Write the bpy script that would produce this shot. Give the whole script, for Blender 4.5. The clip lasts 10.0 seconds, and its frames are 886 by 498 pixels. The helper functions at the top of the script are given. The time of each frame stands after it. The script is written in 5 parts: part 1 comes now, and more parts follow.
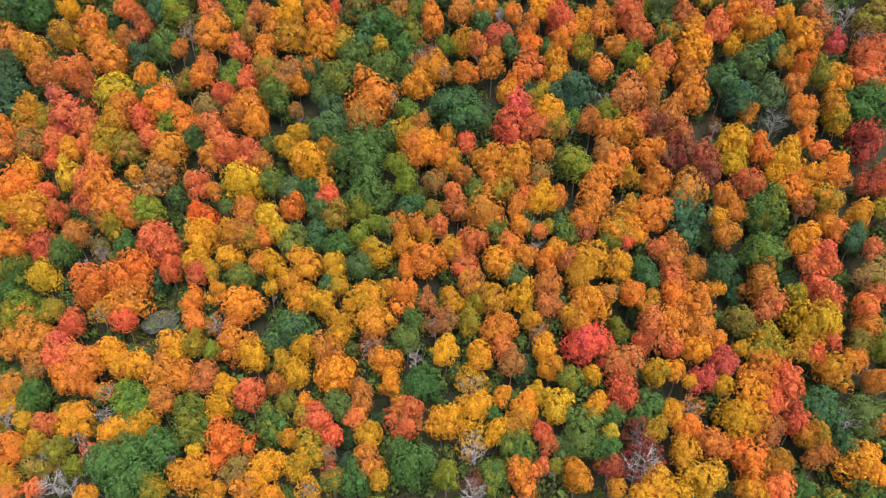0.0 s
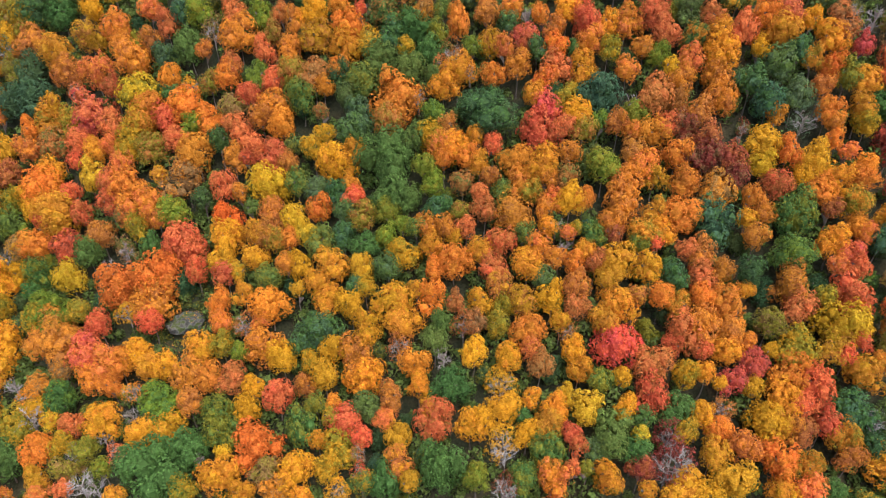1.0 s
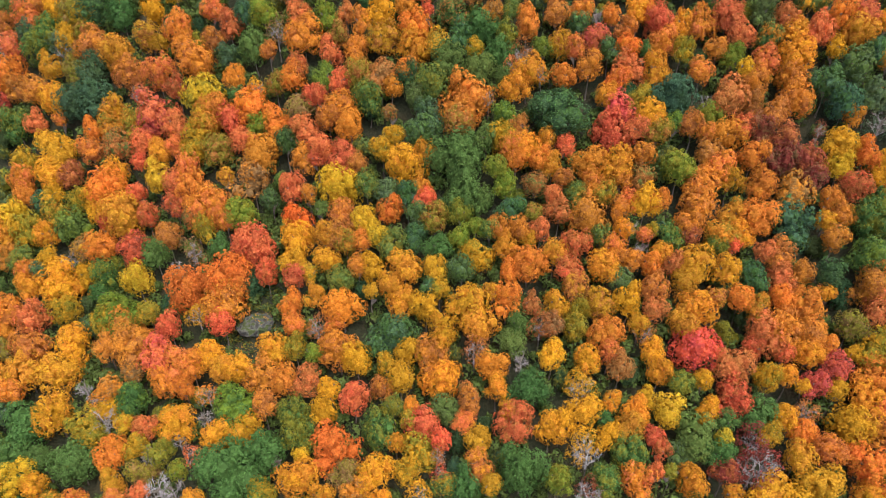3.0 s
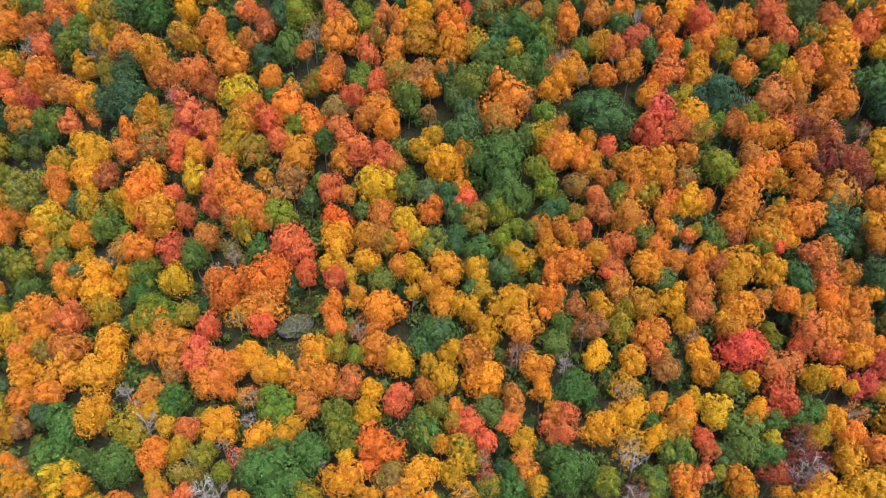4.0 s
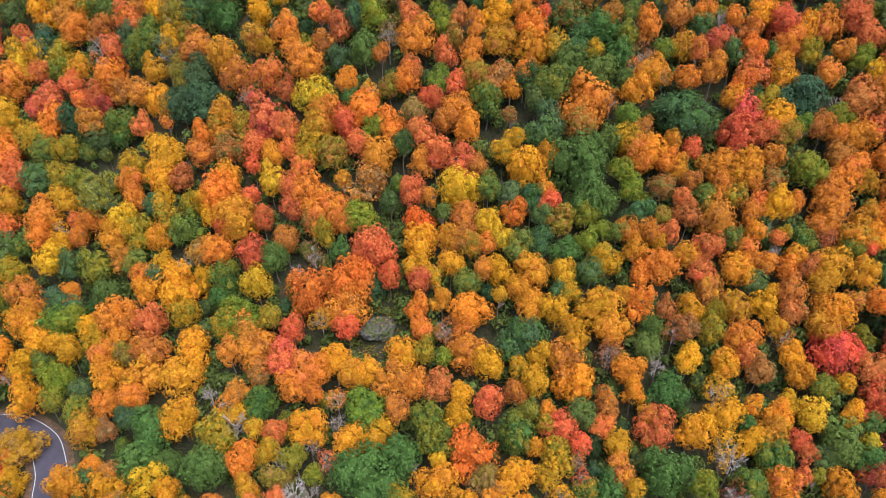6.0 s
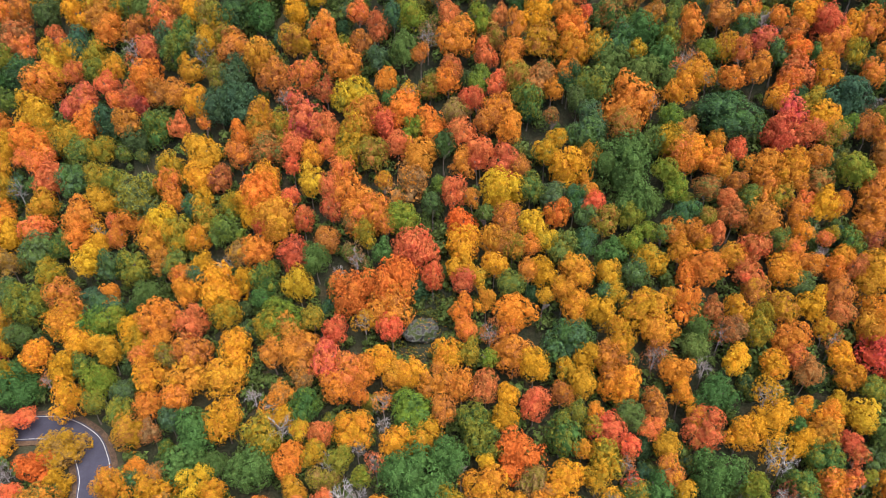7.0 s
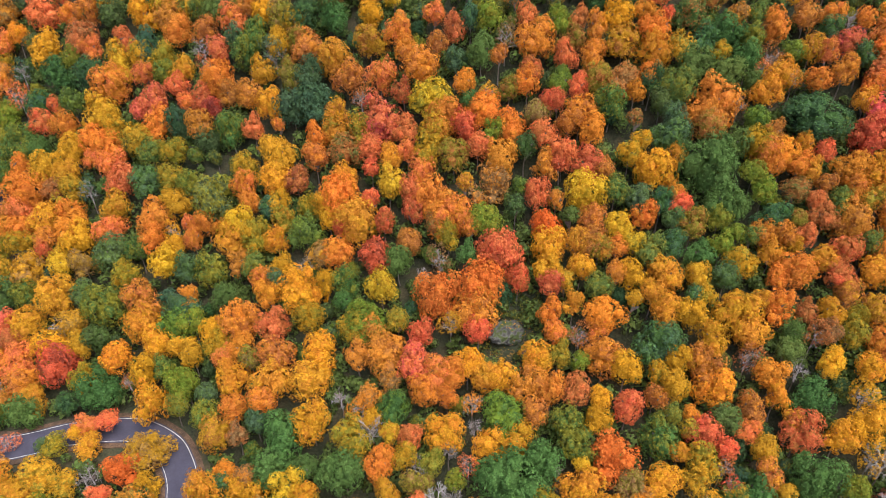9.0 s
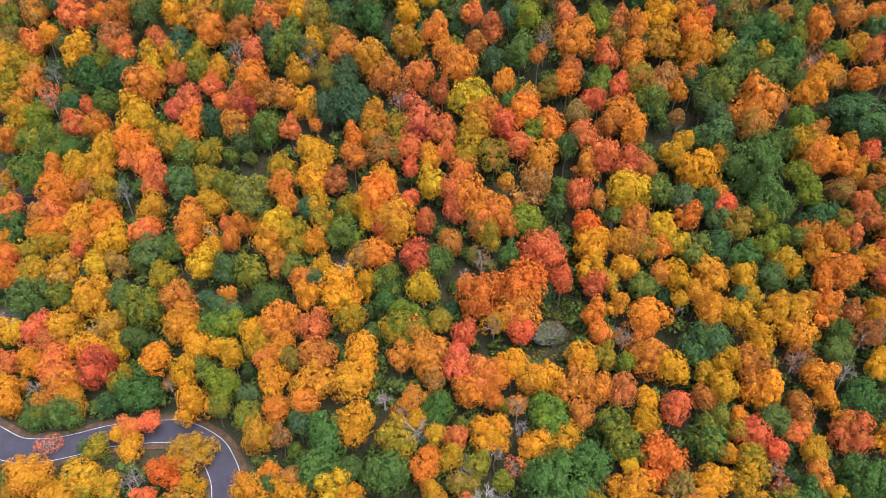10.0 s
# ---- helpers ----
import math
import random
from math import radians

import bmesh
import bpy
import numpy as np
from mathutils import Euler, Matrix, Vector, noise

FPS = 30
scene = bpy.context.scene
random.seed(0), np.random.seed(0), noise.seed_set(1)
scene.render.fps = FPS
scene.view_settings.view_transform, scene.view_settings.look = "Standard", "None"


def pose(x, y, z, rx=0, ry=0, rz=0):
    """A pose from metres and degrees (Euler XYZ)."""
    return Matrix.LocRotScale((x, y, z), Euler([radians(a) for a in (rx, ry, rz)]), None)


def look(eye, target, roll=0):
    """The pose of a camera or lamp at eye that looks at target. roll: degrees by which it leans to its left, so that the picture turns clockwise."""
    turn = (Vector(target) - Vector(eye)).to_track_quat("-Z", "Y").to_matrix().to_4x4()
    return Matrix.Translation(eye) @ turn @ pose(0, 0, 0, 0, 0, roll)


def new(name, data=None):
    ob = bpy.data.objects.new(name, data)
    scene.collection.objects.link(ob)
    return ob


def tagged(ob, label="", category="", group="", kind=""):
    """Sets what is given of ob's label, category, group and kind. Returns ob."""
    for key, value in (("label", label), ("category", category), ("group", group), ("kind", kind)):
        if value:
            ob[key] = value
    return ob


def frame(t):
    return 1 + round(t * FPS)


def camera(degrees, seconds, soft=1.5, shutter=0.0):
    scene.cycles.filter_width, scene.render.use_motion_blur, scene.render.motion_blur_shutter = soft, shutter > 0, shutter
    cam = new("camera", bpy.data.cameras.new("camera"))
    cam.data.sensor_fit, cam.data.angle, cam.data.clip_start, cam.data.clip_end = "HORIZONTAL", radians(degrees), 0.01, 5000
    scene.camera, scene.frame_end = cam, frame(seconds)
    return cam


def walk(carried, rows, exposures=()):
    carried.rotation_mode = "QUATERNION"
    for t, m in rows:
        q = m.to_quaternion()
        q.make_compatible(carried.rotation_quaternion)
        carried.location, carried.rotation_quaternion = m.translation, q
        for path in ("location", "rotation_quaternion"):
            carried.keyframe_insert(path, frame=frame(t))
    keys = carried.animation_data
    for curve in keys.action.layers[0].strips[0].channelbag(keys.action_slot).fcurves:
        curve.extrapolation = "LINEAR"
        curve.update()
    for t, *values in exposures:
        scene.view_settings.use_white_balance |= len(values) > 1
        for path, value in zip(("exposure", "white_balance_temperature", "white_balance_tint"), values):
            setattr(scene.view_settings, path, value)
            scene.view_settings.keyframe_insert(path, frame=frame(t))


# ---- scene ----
cam = camera(65.0, 10.0, soft=0.9)
METRES, EYE, TILT = 84.0, 150.0, -39.0
ROWS = [
    (0, 0.0000, 0.0000, 0.0000, 0.000, 0.000, -0.000),
    (0.5, -0.0312, 0.0015, 0.0012, 0.006, 0.000, -0.020),
    (1, -0.0678, 0.0034, 0.0019, -0.006, 0.013, -0.070),
    (1.5, -0.1084, 0.0052, 0.0031, -0.019, 0.000, -0.130),
    (2, -0.1533, 0.0073, 0.0044, -0.013, 0.006, -0.120),
    (2.5, -0.2003, 0.0088, 0.0056, 0.006, 0.006, -0.140),
    (4, -0.3512, 0.0134, 0.0092, 0.084, 0.019, -0.090),
    (4.5, -0.4032, 0.0147, 0.0108, 0.097, 0.013, -0.100),
    (5, -0.4558, 0.0156, 0.0116, 0.104, 0.026, -0.090),
    (5.5, -0.5088, 0.0168, 0.0128, 0.123, 0.006, -0.070),
    (7, -0.6716, 0.0224, 0.0174, 0.181, 0.006, -0.010),
    (7.5, -0.7267, 0.0239, 0.0193, 0.181, -0.000, -0.020),
    (8, -0.7808, 0.0253, 0.0208, 0.181, -0.006, -0.040),
    (8.5, -0.8355, 0.0267, 0.0219, 0.175, -0.013, -0.050),
    (9, -0.8901, 0.0283, 0.0230, 0.175, -0.026, -0.060),
    (9.5, -0.9447, 0.0301, 0.0246, 0.168, -0.045, -0.050),
    (10, -0.9994, 0.0321, 0.0258, 0.168, -0.045, -0.030),
]
walk(cam, [(t, pose(0, 0, EYE, TILT, 0, 0) @ pose(METRES * x, METRES * y, METRES * z, 90 + pitch, roll, yaw)) for t, x, y, z, yaw, pitch, roll in ROWS])

# ---- light: a bright, thinly overcast noon ----
world = bpy.data.worlds.new("sky")
scene.world = world
world.use_nodes = True
wn = world.node_tree.nodes
sky = wn.new("ShaderNodeTexSky")
sky.sky_type, sky.sun_disc = "NISHITA", False
sky.sun_elevation, sky.sun_rotation = radians(67), radians(142)
sky.air_density, sky.dust_density, sky.ozone_density = 1.0, 4.0, 1.0
wn["Background"].inputs["Strength"].default_value = 0.15
world.node_tree.links.new(sky.outputs["Color"], wn["Background"].inputs["Color"])
sun = new("sun", bpy.data.lights.new("sun", "SUN"))
sun.data.energy, sun.data.angle, sun.data.color = 2.2, radians(55), (1.0, 0.97, 0.92)
sun.matrix_world = look((45, 60, 260), (0, 110, 60))
scene.view_settings.exposure = 1.14

# ---- materials ----
PALETTE = {
    "rd": (0.60, 0.105, 0.052), "cr": (0.66, 0.175, 0.066), "or": (0.61, 0.232, 0.030), "am": (0.65, 0.322, 0.024),
    "go": (0.50, 0.265, 0.020), "ye": (0.62, 0.40, 0.030), "ol": (0.23, 0.21, 0.028), "lg": (0.15, 0.22, 0.030),
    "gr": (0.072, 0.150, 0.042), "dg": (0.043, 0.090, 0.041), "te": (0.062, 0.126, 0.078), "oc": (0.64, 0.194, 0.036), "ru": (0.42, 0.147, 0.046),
    "ro": (0.62, 0.140, 0.030), "br": (0.26, 0.15, 0.065), "mr": (0.26, 0.055, 0.042), "pk": (0.54, 0.085, 0.085), "ba": (0.24, 0.19, 0.16),
}


def material(name, rough=0.7):
    m = bpy.data.materials.new(name)
    m.use_nodes = True
    n, l = m.node_tree.nodes, m.node_tree.links
    b = n["Principled BSDF"]
    b.inputs["Roughness"].default_value = rough
    b.inputs["Specular IOR Level"].default_value = 0.25
    return m, n, l, b


def noise_node(n, l, scale, detail=4.0, coord="Object"):
    c, t = n.new("ShaderNodeTexCoord"), n.new("ShaderNodeTexNoise")
    t.inputs["Scale"].default_value, t.inputs["Detail"].default_value = scale, detail
    l.new(c.outputs[coord], t.inputs["Vector"])
    return t


def ramp(n, l, source, *stops):
    r = n.new("ShaderNodeValToRGB")
    while len(r.color_ramp.elements) < len(stops):
        r.color_ramp.elements.new(0.5)
    for e, (p, c) in zip(r.color_ramp.elements, stops):
        e.position, e.color = p, (*c, 1)
    l.new(source, r.inputs["Fac"])
    return r


def maths(n, l, op, a, b):
    x = n.new("ShaderNodeMath")
    x.operation = op
    for i, v in enumerate((a, b)):
        if isinstance(v, (int, float)):
            x.inputs[i].default_value = v
        else:
            l.new(v, x.inputs[i])
    return x.outputs[0]


def mix(n, l, fac, a, b, kind="MIX"):
    x = n.new("ShaderNodeMixRGB")
    x.blend_type = kind
    for i, v in enumerate((fac, a, b)):
        if isinstance(v, (int, float)):
            x.inputs[i].default_value = v
        elif isinstance(v, tuple):
            x.inputs[i].default_value = (*v, 1)
        else:
            l.new(v, x.inputs[i])
    return x.outputs[0]


def leaf_material(name, lacy):
    """Autumn leaves: the tree's own colour, turning to its second colour in patches, each leaf a little different.
    lacy: a spray is made up of single leaves with gaps between them."""
    m, n, l, b = material(name, 0.62)
    info, geo, second = n.new("ShaderNodeObjectInfo"), n.new("ShaderNodeNewGeometry"), n.new("ShaderNodeAttribute")
    second.attribute_type, second.attribute_name = "OBJECT", "second"
    patch, apart_from = noise_node(n, l, 2.0, 5.0), n.new("ShaderNodeVectorMath")
    shift = maths(n, l, "MULTIPLY", info.outputs["Random"], 40.0)
    l.new(patch.inputs["Vector"].links[0].from_socket, apart_from.inputs[0]), l.new(shift, apart_from.inputs[1])
    l.new(apart_from.outputs[0], patch.inputs["Vector"])
    each = geo.outputs["Random Per Island"]
    where = maths(n, l, "ADD", patch.outputs["Fac"], maths(n, l, "MULTIPLY", maths(n, l, "SUBTRACT", each, 0.5), 0.35))
    fac = ramp(n, l, where, (0.45, (0, 0, 0)), (0.66, (0.9, 0.9, 0.9)))
    colour = mix(n, l, fac.outputs["Color"], info.outputs["Color"], second.outputs["Color"])
    again = maths(n, l, "FRACT", maths(n, l, "MULTIPLY", each, 37.0), 0.0)
    value = ramp(n, l, again, (0.0, (0.72, 0.70, 0.68)), (0.6, (1, 1, 1)), (1.0, (1.2, 1.2, 1.14)))
    colour = mix(n, l, 1.0, colour, value.outputs["Color"], "MULTIPLY")
    turn = maths(n, l, "FRACT", maths(n, l, "MULTIPLY", info.outputs["Random"], 13.7), 0.0)
    turn = ramp(n, l, turn, (0.35, (0, 0, 0)), (1.0, (0.20, 0.20, 0.20)))
    colour = mix(n, l, turn.outputs["Color"], colour, (0.26, 0.20, 0.040))
    whole = ramp(n, l, info.outputs["Random"], (0.0, (0.82, 0.86, 0.90)), (0.5, (1.0, 1.02, 1.0)), (1.0, (1.12, 1.06, 1.06)))
    colour = mix(n, l, 1.0, colour, whole.outputs["Color"], "MULTIPLY")
    fleck, place = n.new("ShaderNodeTexVoronoi"), n.new("ShaderNodeTexCoord")
    fleck.inputs["Scale"].default_value = 19.0 if lacy else 12.0
    l.new(place.outputs["Object"], fleck.inputs["Vector"])
    apart = n.new("ShaderNodeSeparateColor")
    l.new(fleck.outputs["Color"], apart.inputs[0])
    grain = ramp(n, l, apart.outputs[0], (0.0, (0.74, 0.72, 0.70)), (0.5, (1, 1, 1)), (1.0, (1.2, 1.22, 1.16)))
    colour = mix(n, l, 1.0, colour, grain.outputs["Color"], "MULTIPLY")
    relief = n.new("ShaderNodeBump")
    relief.inputs["Strength"].default_value, relief.inputs["Distance"].default_value = 0.4, 0.1
    l.new(fleck.outputs["Distance"], relief.inputs["Height"]), l.new(relief.outputs[0], b.inputs["Normal"])
    b.inputs["Specular IOR Level"].default_value = 0.05
    l.new(colour, b.inputs["Base Color"])
    thin = n.new("ShaderNodeBsdfTranslucent")
    l.new(colour, thin.inputs["Color"])
    both = n.new("ShaderNodeMixShader")
    both.inputs["Fac"].default_value = 0.32
    l.new(b.outputs[0], both.inputs[1]), l.new(thin.outputs[0], both.inputs[2])
    if lacy:
        gap, cut = n.new("ShaderNodeBsdfTransparent"), n.new("ShaderNodeMixShader")
        l.new(maths(n, l, "GREATER_THAN", fleck.outputs["Distance"], 0.56), cut.inputs["Fac"])
        l.new(both.outputs[0], cut.inputs[1]), l.new(gap.outputs[0], cut.inputs[2])
        both = cut
    l.new(both.outputs[0], n["Material Output"].inputs["Surface"])
    return m


def plain_material(name, scale, stops, rough=0.85, bump=0.0, grain=0.45):
    m, n, l, b = material(name, rough)
    t = noise_node(n, l, scale, 8.0)
    fine = noise_node(n, l, scale * 9, 3.0)
    r = ramp(n, l, t.outputs["Fac"], *stops)
    g = ramp(n, l, fine.outputs["Fac"], (0.3, (1 - grain,) * 3), (0.7, (1 + 0.9 * grain,) * 3))
    l.new(mix(n, l, 1.0, r.outputs["Color"], g.outputs["Color"], "MULTIPLY"), b.inputs["Base Color"])
    if bump:
        k = n.new("ShaderNodeBump")
        k.inputs["Strength"].default_value, k.inputs["Distance"].default_value = bump, 0.2
        l.new(fine.outputs["Fac"], k.inputs["Height"])
        l.new(k.outputs[0], b.inputs["Normal"])
    return m


LEAVES = leaf_material("autumn_leaves", True)
THICKET = leaf_material("dense_leaves", False)
BARK = plain_material("grey_brown_bark", 3.0, ((0.3, (0.10, 0.08, 0.065)), (0.7, (0.22, 0.19, 0.165))), 0.9, 0.4)
PALE = plain_material("weathered_grey_wood", 3.0, ((0.3, (0.20, 0.185, 0.18)), (0.7, (0.38, 0.36, 0.355))), 0.85)
TWIG = plain_material("grey_twigs", 2.0, ((0.3, (0.18, 0.16, 0.165)), (0.7, (0.36, 0.33, 0.335))), 0.9)
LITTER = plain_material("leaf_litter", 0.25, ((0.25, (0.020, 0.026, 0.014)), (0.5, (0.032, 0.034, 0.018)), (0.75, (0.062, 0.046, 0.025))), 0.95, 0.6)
ASPHALT = plain_material("worn_asphalt", 0.35, ((0.3, (0.036, 0.035, 0.054)), (0.7, (0.051, 0.049, 0.074))), 0.9, grain=0.1)
PAINT = plain_material("white_road_paint", 1.5, ((0.3, (0.26, 0.26, 0.26)), (0.6, (0.50, 0.50, 0.49))), 0.7)
VERGE = plain_material("gravel_verge", 0.6, ((0.3, (0.045, 0.031, 0.022)), (0.7, (0.115, 0.068, 0.042))), 0.95, 0.5)
ROCK = plain_material("lichened_rock", 0.9, ((0.35, (0.030, 0.030, 0.028)), (0.48, (0.085, 0.085, 0.078)), (0.53, (0.048, 0.062, 0.022)), (0.7, (0.035, 0.050, 0.016))), 0.95, 0.8)

# ---- the lie of the land ----
ROAD = [(-126.2, 74.5, 22.7), (-126.9, 77.8, 22.7), (-127.9, 80.8, 22.7), (-129.1, 84.7, 22.7), (-131.1, 88.4, 22.7), (-134.4, 92.5, 22.7),
        (-140.8, 96.1, 22.7), (-146.4, 96.8, 22.7), (-156.7, 95.6, 22.7), (-164.1, 93.2, 22.7), (-169.6, 91.9, 22.7), (-176.0, 92.0, 22.7),
        (-181.0, 94.0, 22.7), (-188.0, 98.0, 22.7), (-194.8, 104.2, 22.7), (-200.5, 111.5, 22.7), (-201.5, 120.5, 22.9), (-197.8, 128.3, 23.6),
        (-192.6, 132.8, 26.0), (-191.2, 139.9, 29.6), (-191.7, 147.6, 33.4), (-192.3, 155.2, 36.8), (-196.0, 161.0, 38.9), (-205.0, 164.3, 40.0),
        (-220.6, 166.4, 41.0), (-237.1, 170.1, 42.0)]


def glide(points, steps):
    """Points along a smooth line through the given ones."""
    p = [Vector(q) for q in points]
    p = [2 * p[0] - p[1]] + p + [2 * p[-1] - p[-2]]
    out = []
    for i in range(1, len(p) - 2):
        for k in range(steps):
            t = k / steps
            a, b, c, d = p[i - 1:i + 3]
            out.append(0.5 * (2 * b + (c - a) * t + (2 * a - 5 * b + 4 * c - d) * t * t + (3 * b - a - 3 * c + d) * t ** 3))
    return out + [p[-2]]


LINE = glide(ROAD, 5)
LINE_XYZ = np.array([tuple(p) for p in LINE])


def canopy(x, y):
    """Height of the treetops: a hillside that steepens to the east."""
    over_x, over_y = max(-260, min(140, x)), max(30, min(250, y))
    a, b = over_x / 100, (over_y - 110) / 100
    z = 59.81 + 15.07 * a + 72.31 * b - 1.99 * a * a + 14.5 * a * b + 17.98 * b * b
    z = 24 + 3 * math.log1p(math.exp(min(60, (z - 24) / 3)))
    return z + 0.10 * (x - over_x) + 0.12 * (y - over_y)


def road_near(x, y):
    d = np.hypot(LINE_XYZ[:, 0] - x, LINE_XYZ[:, 1] - y)
    i = int(d.argmin())
    return float(d[i]), float(LINE_XYZ[i, 2])


def ground(x, y):
    z = canopy(x, y) - 9.0 + 1.1 * noise.noise((x / 17, y / 17, 0.3)) + 0.35 * noise.noise((x / 4, y / 4, 5.3))
    d, level = road_near(x, y)
    if d < 20:
        k = min(1, max(0, (d - 4.4) / 11))
        z = (level - 0.25) * (1 - k * k * (3 - 2 * k)) + z * k * k * (3 - 2 * k)
    return z


def mesh_of(name, verts, faces, mat, smooth=False):
    me = bpy.data.meshes.new(name)
    me.from_pydata([tuple(v) for v in verts], [], faces)
    me.materials.append(mat)
    if smooth:
        me.shade_smooth()
    return me


def land():
    def steps(lo, hi, fine, far):
        inner = list(np.arange(lo, hi + 0.1, fine))
        left, right, k = [], [], fine
        while (not left) or left[-1] > -far:
            k *= 1.35
            left.append((left[-1] if left else lo) - k)
            right.append((right[-1] if right else hi) + k)
        return left[::-1] + inner + right
    xs, ys = steps(-245, 115, 2.5, 2600), steps(40, 235, 2.5, 2600)
    verts = [(x, y, ground(x, y)) for y in ys for x in xs]
    w = len(xs)
    faces = [(j * w + i, j * w + i + 1, (j + 1) * w + i + 1, (j + 1) * w + i) for j in range(len(ys) - 1) for i in range(w - 1)]
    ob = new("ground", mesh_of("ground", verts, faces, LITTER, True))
    return tagged(ob, "steep forest floor covered in brown fallen leaves", "ground", kind="structure")


land()


def ribbon(name, lo, hi, lift, mat, thick=0.0):
    """A strip along the road between two distances from its middle."""
    verts, faces = [], []
    for i, p in enumerate(LINE):
        a, b = LINE[max(i - 1, 0)], LINE[min(i + 1, len(LINE) - 1)]
        side = Vector((b.y - a.y, a.x - b.x, 0)).normalized()
        for s, z in ((lo, lift), (hi, lift), (hi, lift - thick), (lo, lift - thick))[:4 if thick else 2]:
            verts.append(p + side * s + Vector((0, 0, z)))
    c = 4 if thick else 2
    for i in range(len(LINE) - 1):
        for k in range(c if thick else 1):
            a, b = i * c + k, i * c + (k + 1) % c
            faces.append((a, b, b + c, a + c))
    return new(name, mesh_of(name, verts, faces, mat, not thick))


road = tagged(ribbon("road", -3.35, 3.35, 0.0, ASPHALT, 0.4), "narrow winding mountain road of worn bluish-grey asphalt", "road", kind="structure")
for s in (-2.98, 2.98):
    tagged(ribbon("edge_line", s - 0.065, s + 0.065, 0.012, PAINT), "white painted edge line").parent = road
for a, b in ((-4.6, -3.36), (3.36, 4.6)):
    tagged(ribbon("verge", a, b, -0.05, VERGE, 0.3), "brown gravel verge beside the asphalt road", "verge", kind="structure")

# ---- trees: meshes shared by many ----
RNG = np.random.default_rng(11)


def unit(v):
    return v / np.linalg.norm(v, axis=-1, keepdims=True)


def ball(subdivisions):
    bm = bmesh.new()
    bmesh.ops.create_icosphere(bm, subdivisions=subdivisions, radius=1.0)
    verts, faces = np.array([tuple(v.co) for v in bm.verts]), [[v.index for v in f.verts] for f in bm.faces]
    bm.free()
    return verts, faces


COARSE, FINE = ball(1), ball(2)


def sprays(at, normal, size):
    """Leaf sprays: small three-cornered blades round the given places."""
    k = len(at)
    a = unit(np.cross(normal, unit(RNG.normal(size=(k, 3)))))
    b = np.cross(normal, a)
    s = size[:, None]
    t = RNG.uniform(0.75, 1.3, (k, 1))
    v = np.stack([at + a * s * t, at - a * s * 0.55 + b * s * 0.9 / t, at - a * s * 0.55 - b * s * 0.9 / t], 1)
    return v.reshape(-1, 3)


def crown_mesh(name, domes, count, tuft=(0.10, 0.18), leaf=(0.050, 0.085), cores=True, tip=0.85, ragged=0.5, gaps=0.12):
    """A crown of radius 1: a few domes grown into one another, covered with small tufts of leaf sprays, some of them missing.
    ragged: how far the domes stand out of the whole; tip: how far it narrows to the top."""
    i = np.arange(domes) + RNG.uniform(-0.25, 0.25, domes)
    ang = i * 2.39996 + RNG.uniform(0, 6)
    lift = np.radians(RNG.uniform(-25, 60, domes))
    far = RNG.uniform(0.36, 0.50 + 0.22 * ragged, domes)
    c = np.stack([far * np.cos(ang) * np.cos(lift), far * np.sin(ang) * np.cos(lift), far * np.sin(lift) * 1.15], 1)
    r = RNG.uniform(0.24, 0.48, domes)
    c = np.concatenate([[[0, 0, -0.12], [*RNG.normal(size=2) * 0.08, 0.38]], c])
    r = np.concatenate([[0.68 - 0.14 * ragged, RNG.uniform(0.30, 0.44)], r])
    pick = RNG.choice(len(r), 5000, p=r ** 2 / (r ** 2).sum())
    out = unit(RNG.normal(size=(5000, 3)) + np.array([0, 0, 0.25]))
    at = c[pick] + out * r[pick][:, None]
    deep = (np.linalg.norm(at[:, None] - c[None], axis=2) / r[None]).min(1)
    fine = (deep > 0.985) & (at[:, 2] > -0.5)
    at, out = at[fine], out[fine]
    chosen = []
    for k in range(len(at)):
        if not chosen or np.linalg.norm(at[chosen] - at[k], axis=1).min() > tuft[0] * 1.3:
            chosen.append(k)
    chosen = [k for k in chosen if RNG.random() > gaps]
    at, out = at[chosen], out[chosen]
    at = at + out * RNG.uniform(-0.12, 0.06, (len(at), 1))
    size = RNG.uniform(*tuft, len(at))
    share = RNG.choice(len(at), count, p=size ** 2 / (size ** 2).sum())
    way = unit(RNG.normal(size=(count, 3)) * 0.9 + out[share] * 0.9 + np.array([0, 0, 0.3]))
    place = at[share] + way * (size[share] * RNG.uniform(0.8, 1.1, count))[:, None]
    face = unit(way + out[share] * 0.25 + np.array([0, 0, 0.1]) + RNG.normal(size=way.shape) * 0.18)
    fit = np.array([1 / np.percentile(np.hypot(place[:, 0], place[:, 1]), 95)] * 2 + [1 / np.percentile(place[:, 2], 98)])
    place, c = place * fit, c * fit
    place[:, :2] *= 1 - (1 - tip) * np.clip(place[:, 2:], 0, 1) ** 1.5
    v = sprays(place, face, RNG.uniform(*leaf, count))
    faces = np.arange(len(v)).reshape(-1, 3).tolist()
    verts = [v]
    k = len(v)
    if cores:
        for q, s, (form, sides) in zip(c, r, [FINE, *[COARSE] * (domes + 1)]):
            shell = q + form * fit * s * RNG.uniform(0.56, 0.77, (len(form), 1))
            shell[:, :2] *= 1 - (1 - tip) * np.clip(shell[:, 2:], 0, 1) ** 1.5
            verts.append(shell)
            faces += [[x + k for x in f] for f in sides]
            k += len(form)
    me = mesh_of(name, np.concatenate(verts), faces, LEAVES)
    me.materials.append(THICKET)
    inner = np.zeros(len(me.polygons), dtype=np.int32)
    inner[len(v) // 3:] = 1
    me.polygons.foreach_set("material_index", inner)
    return me


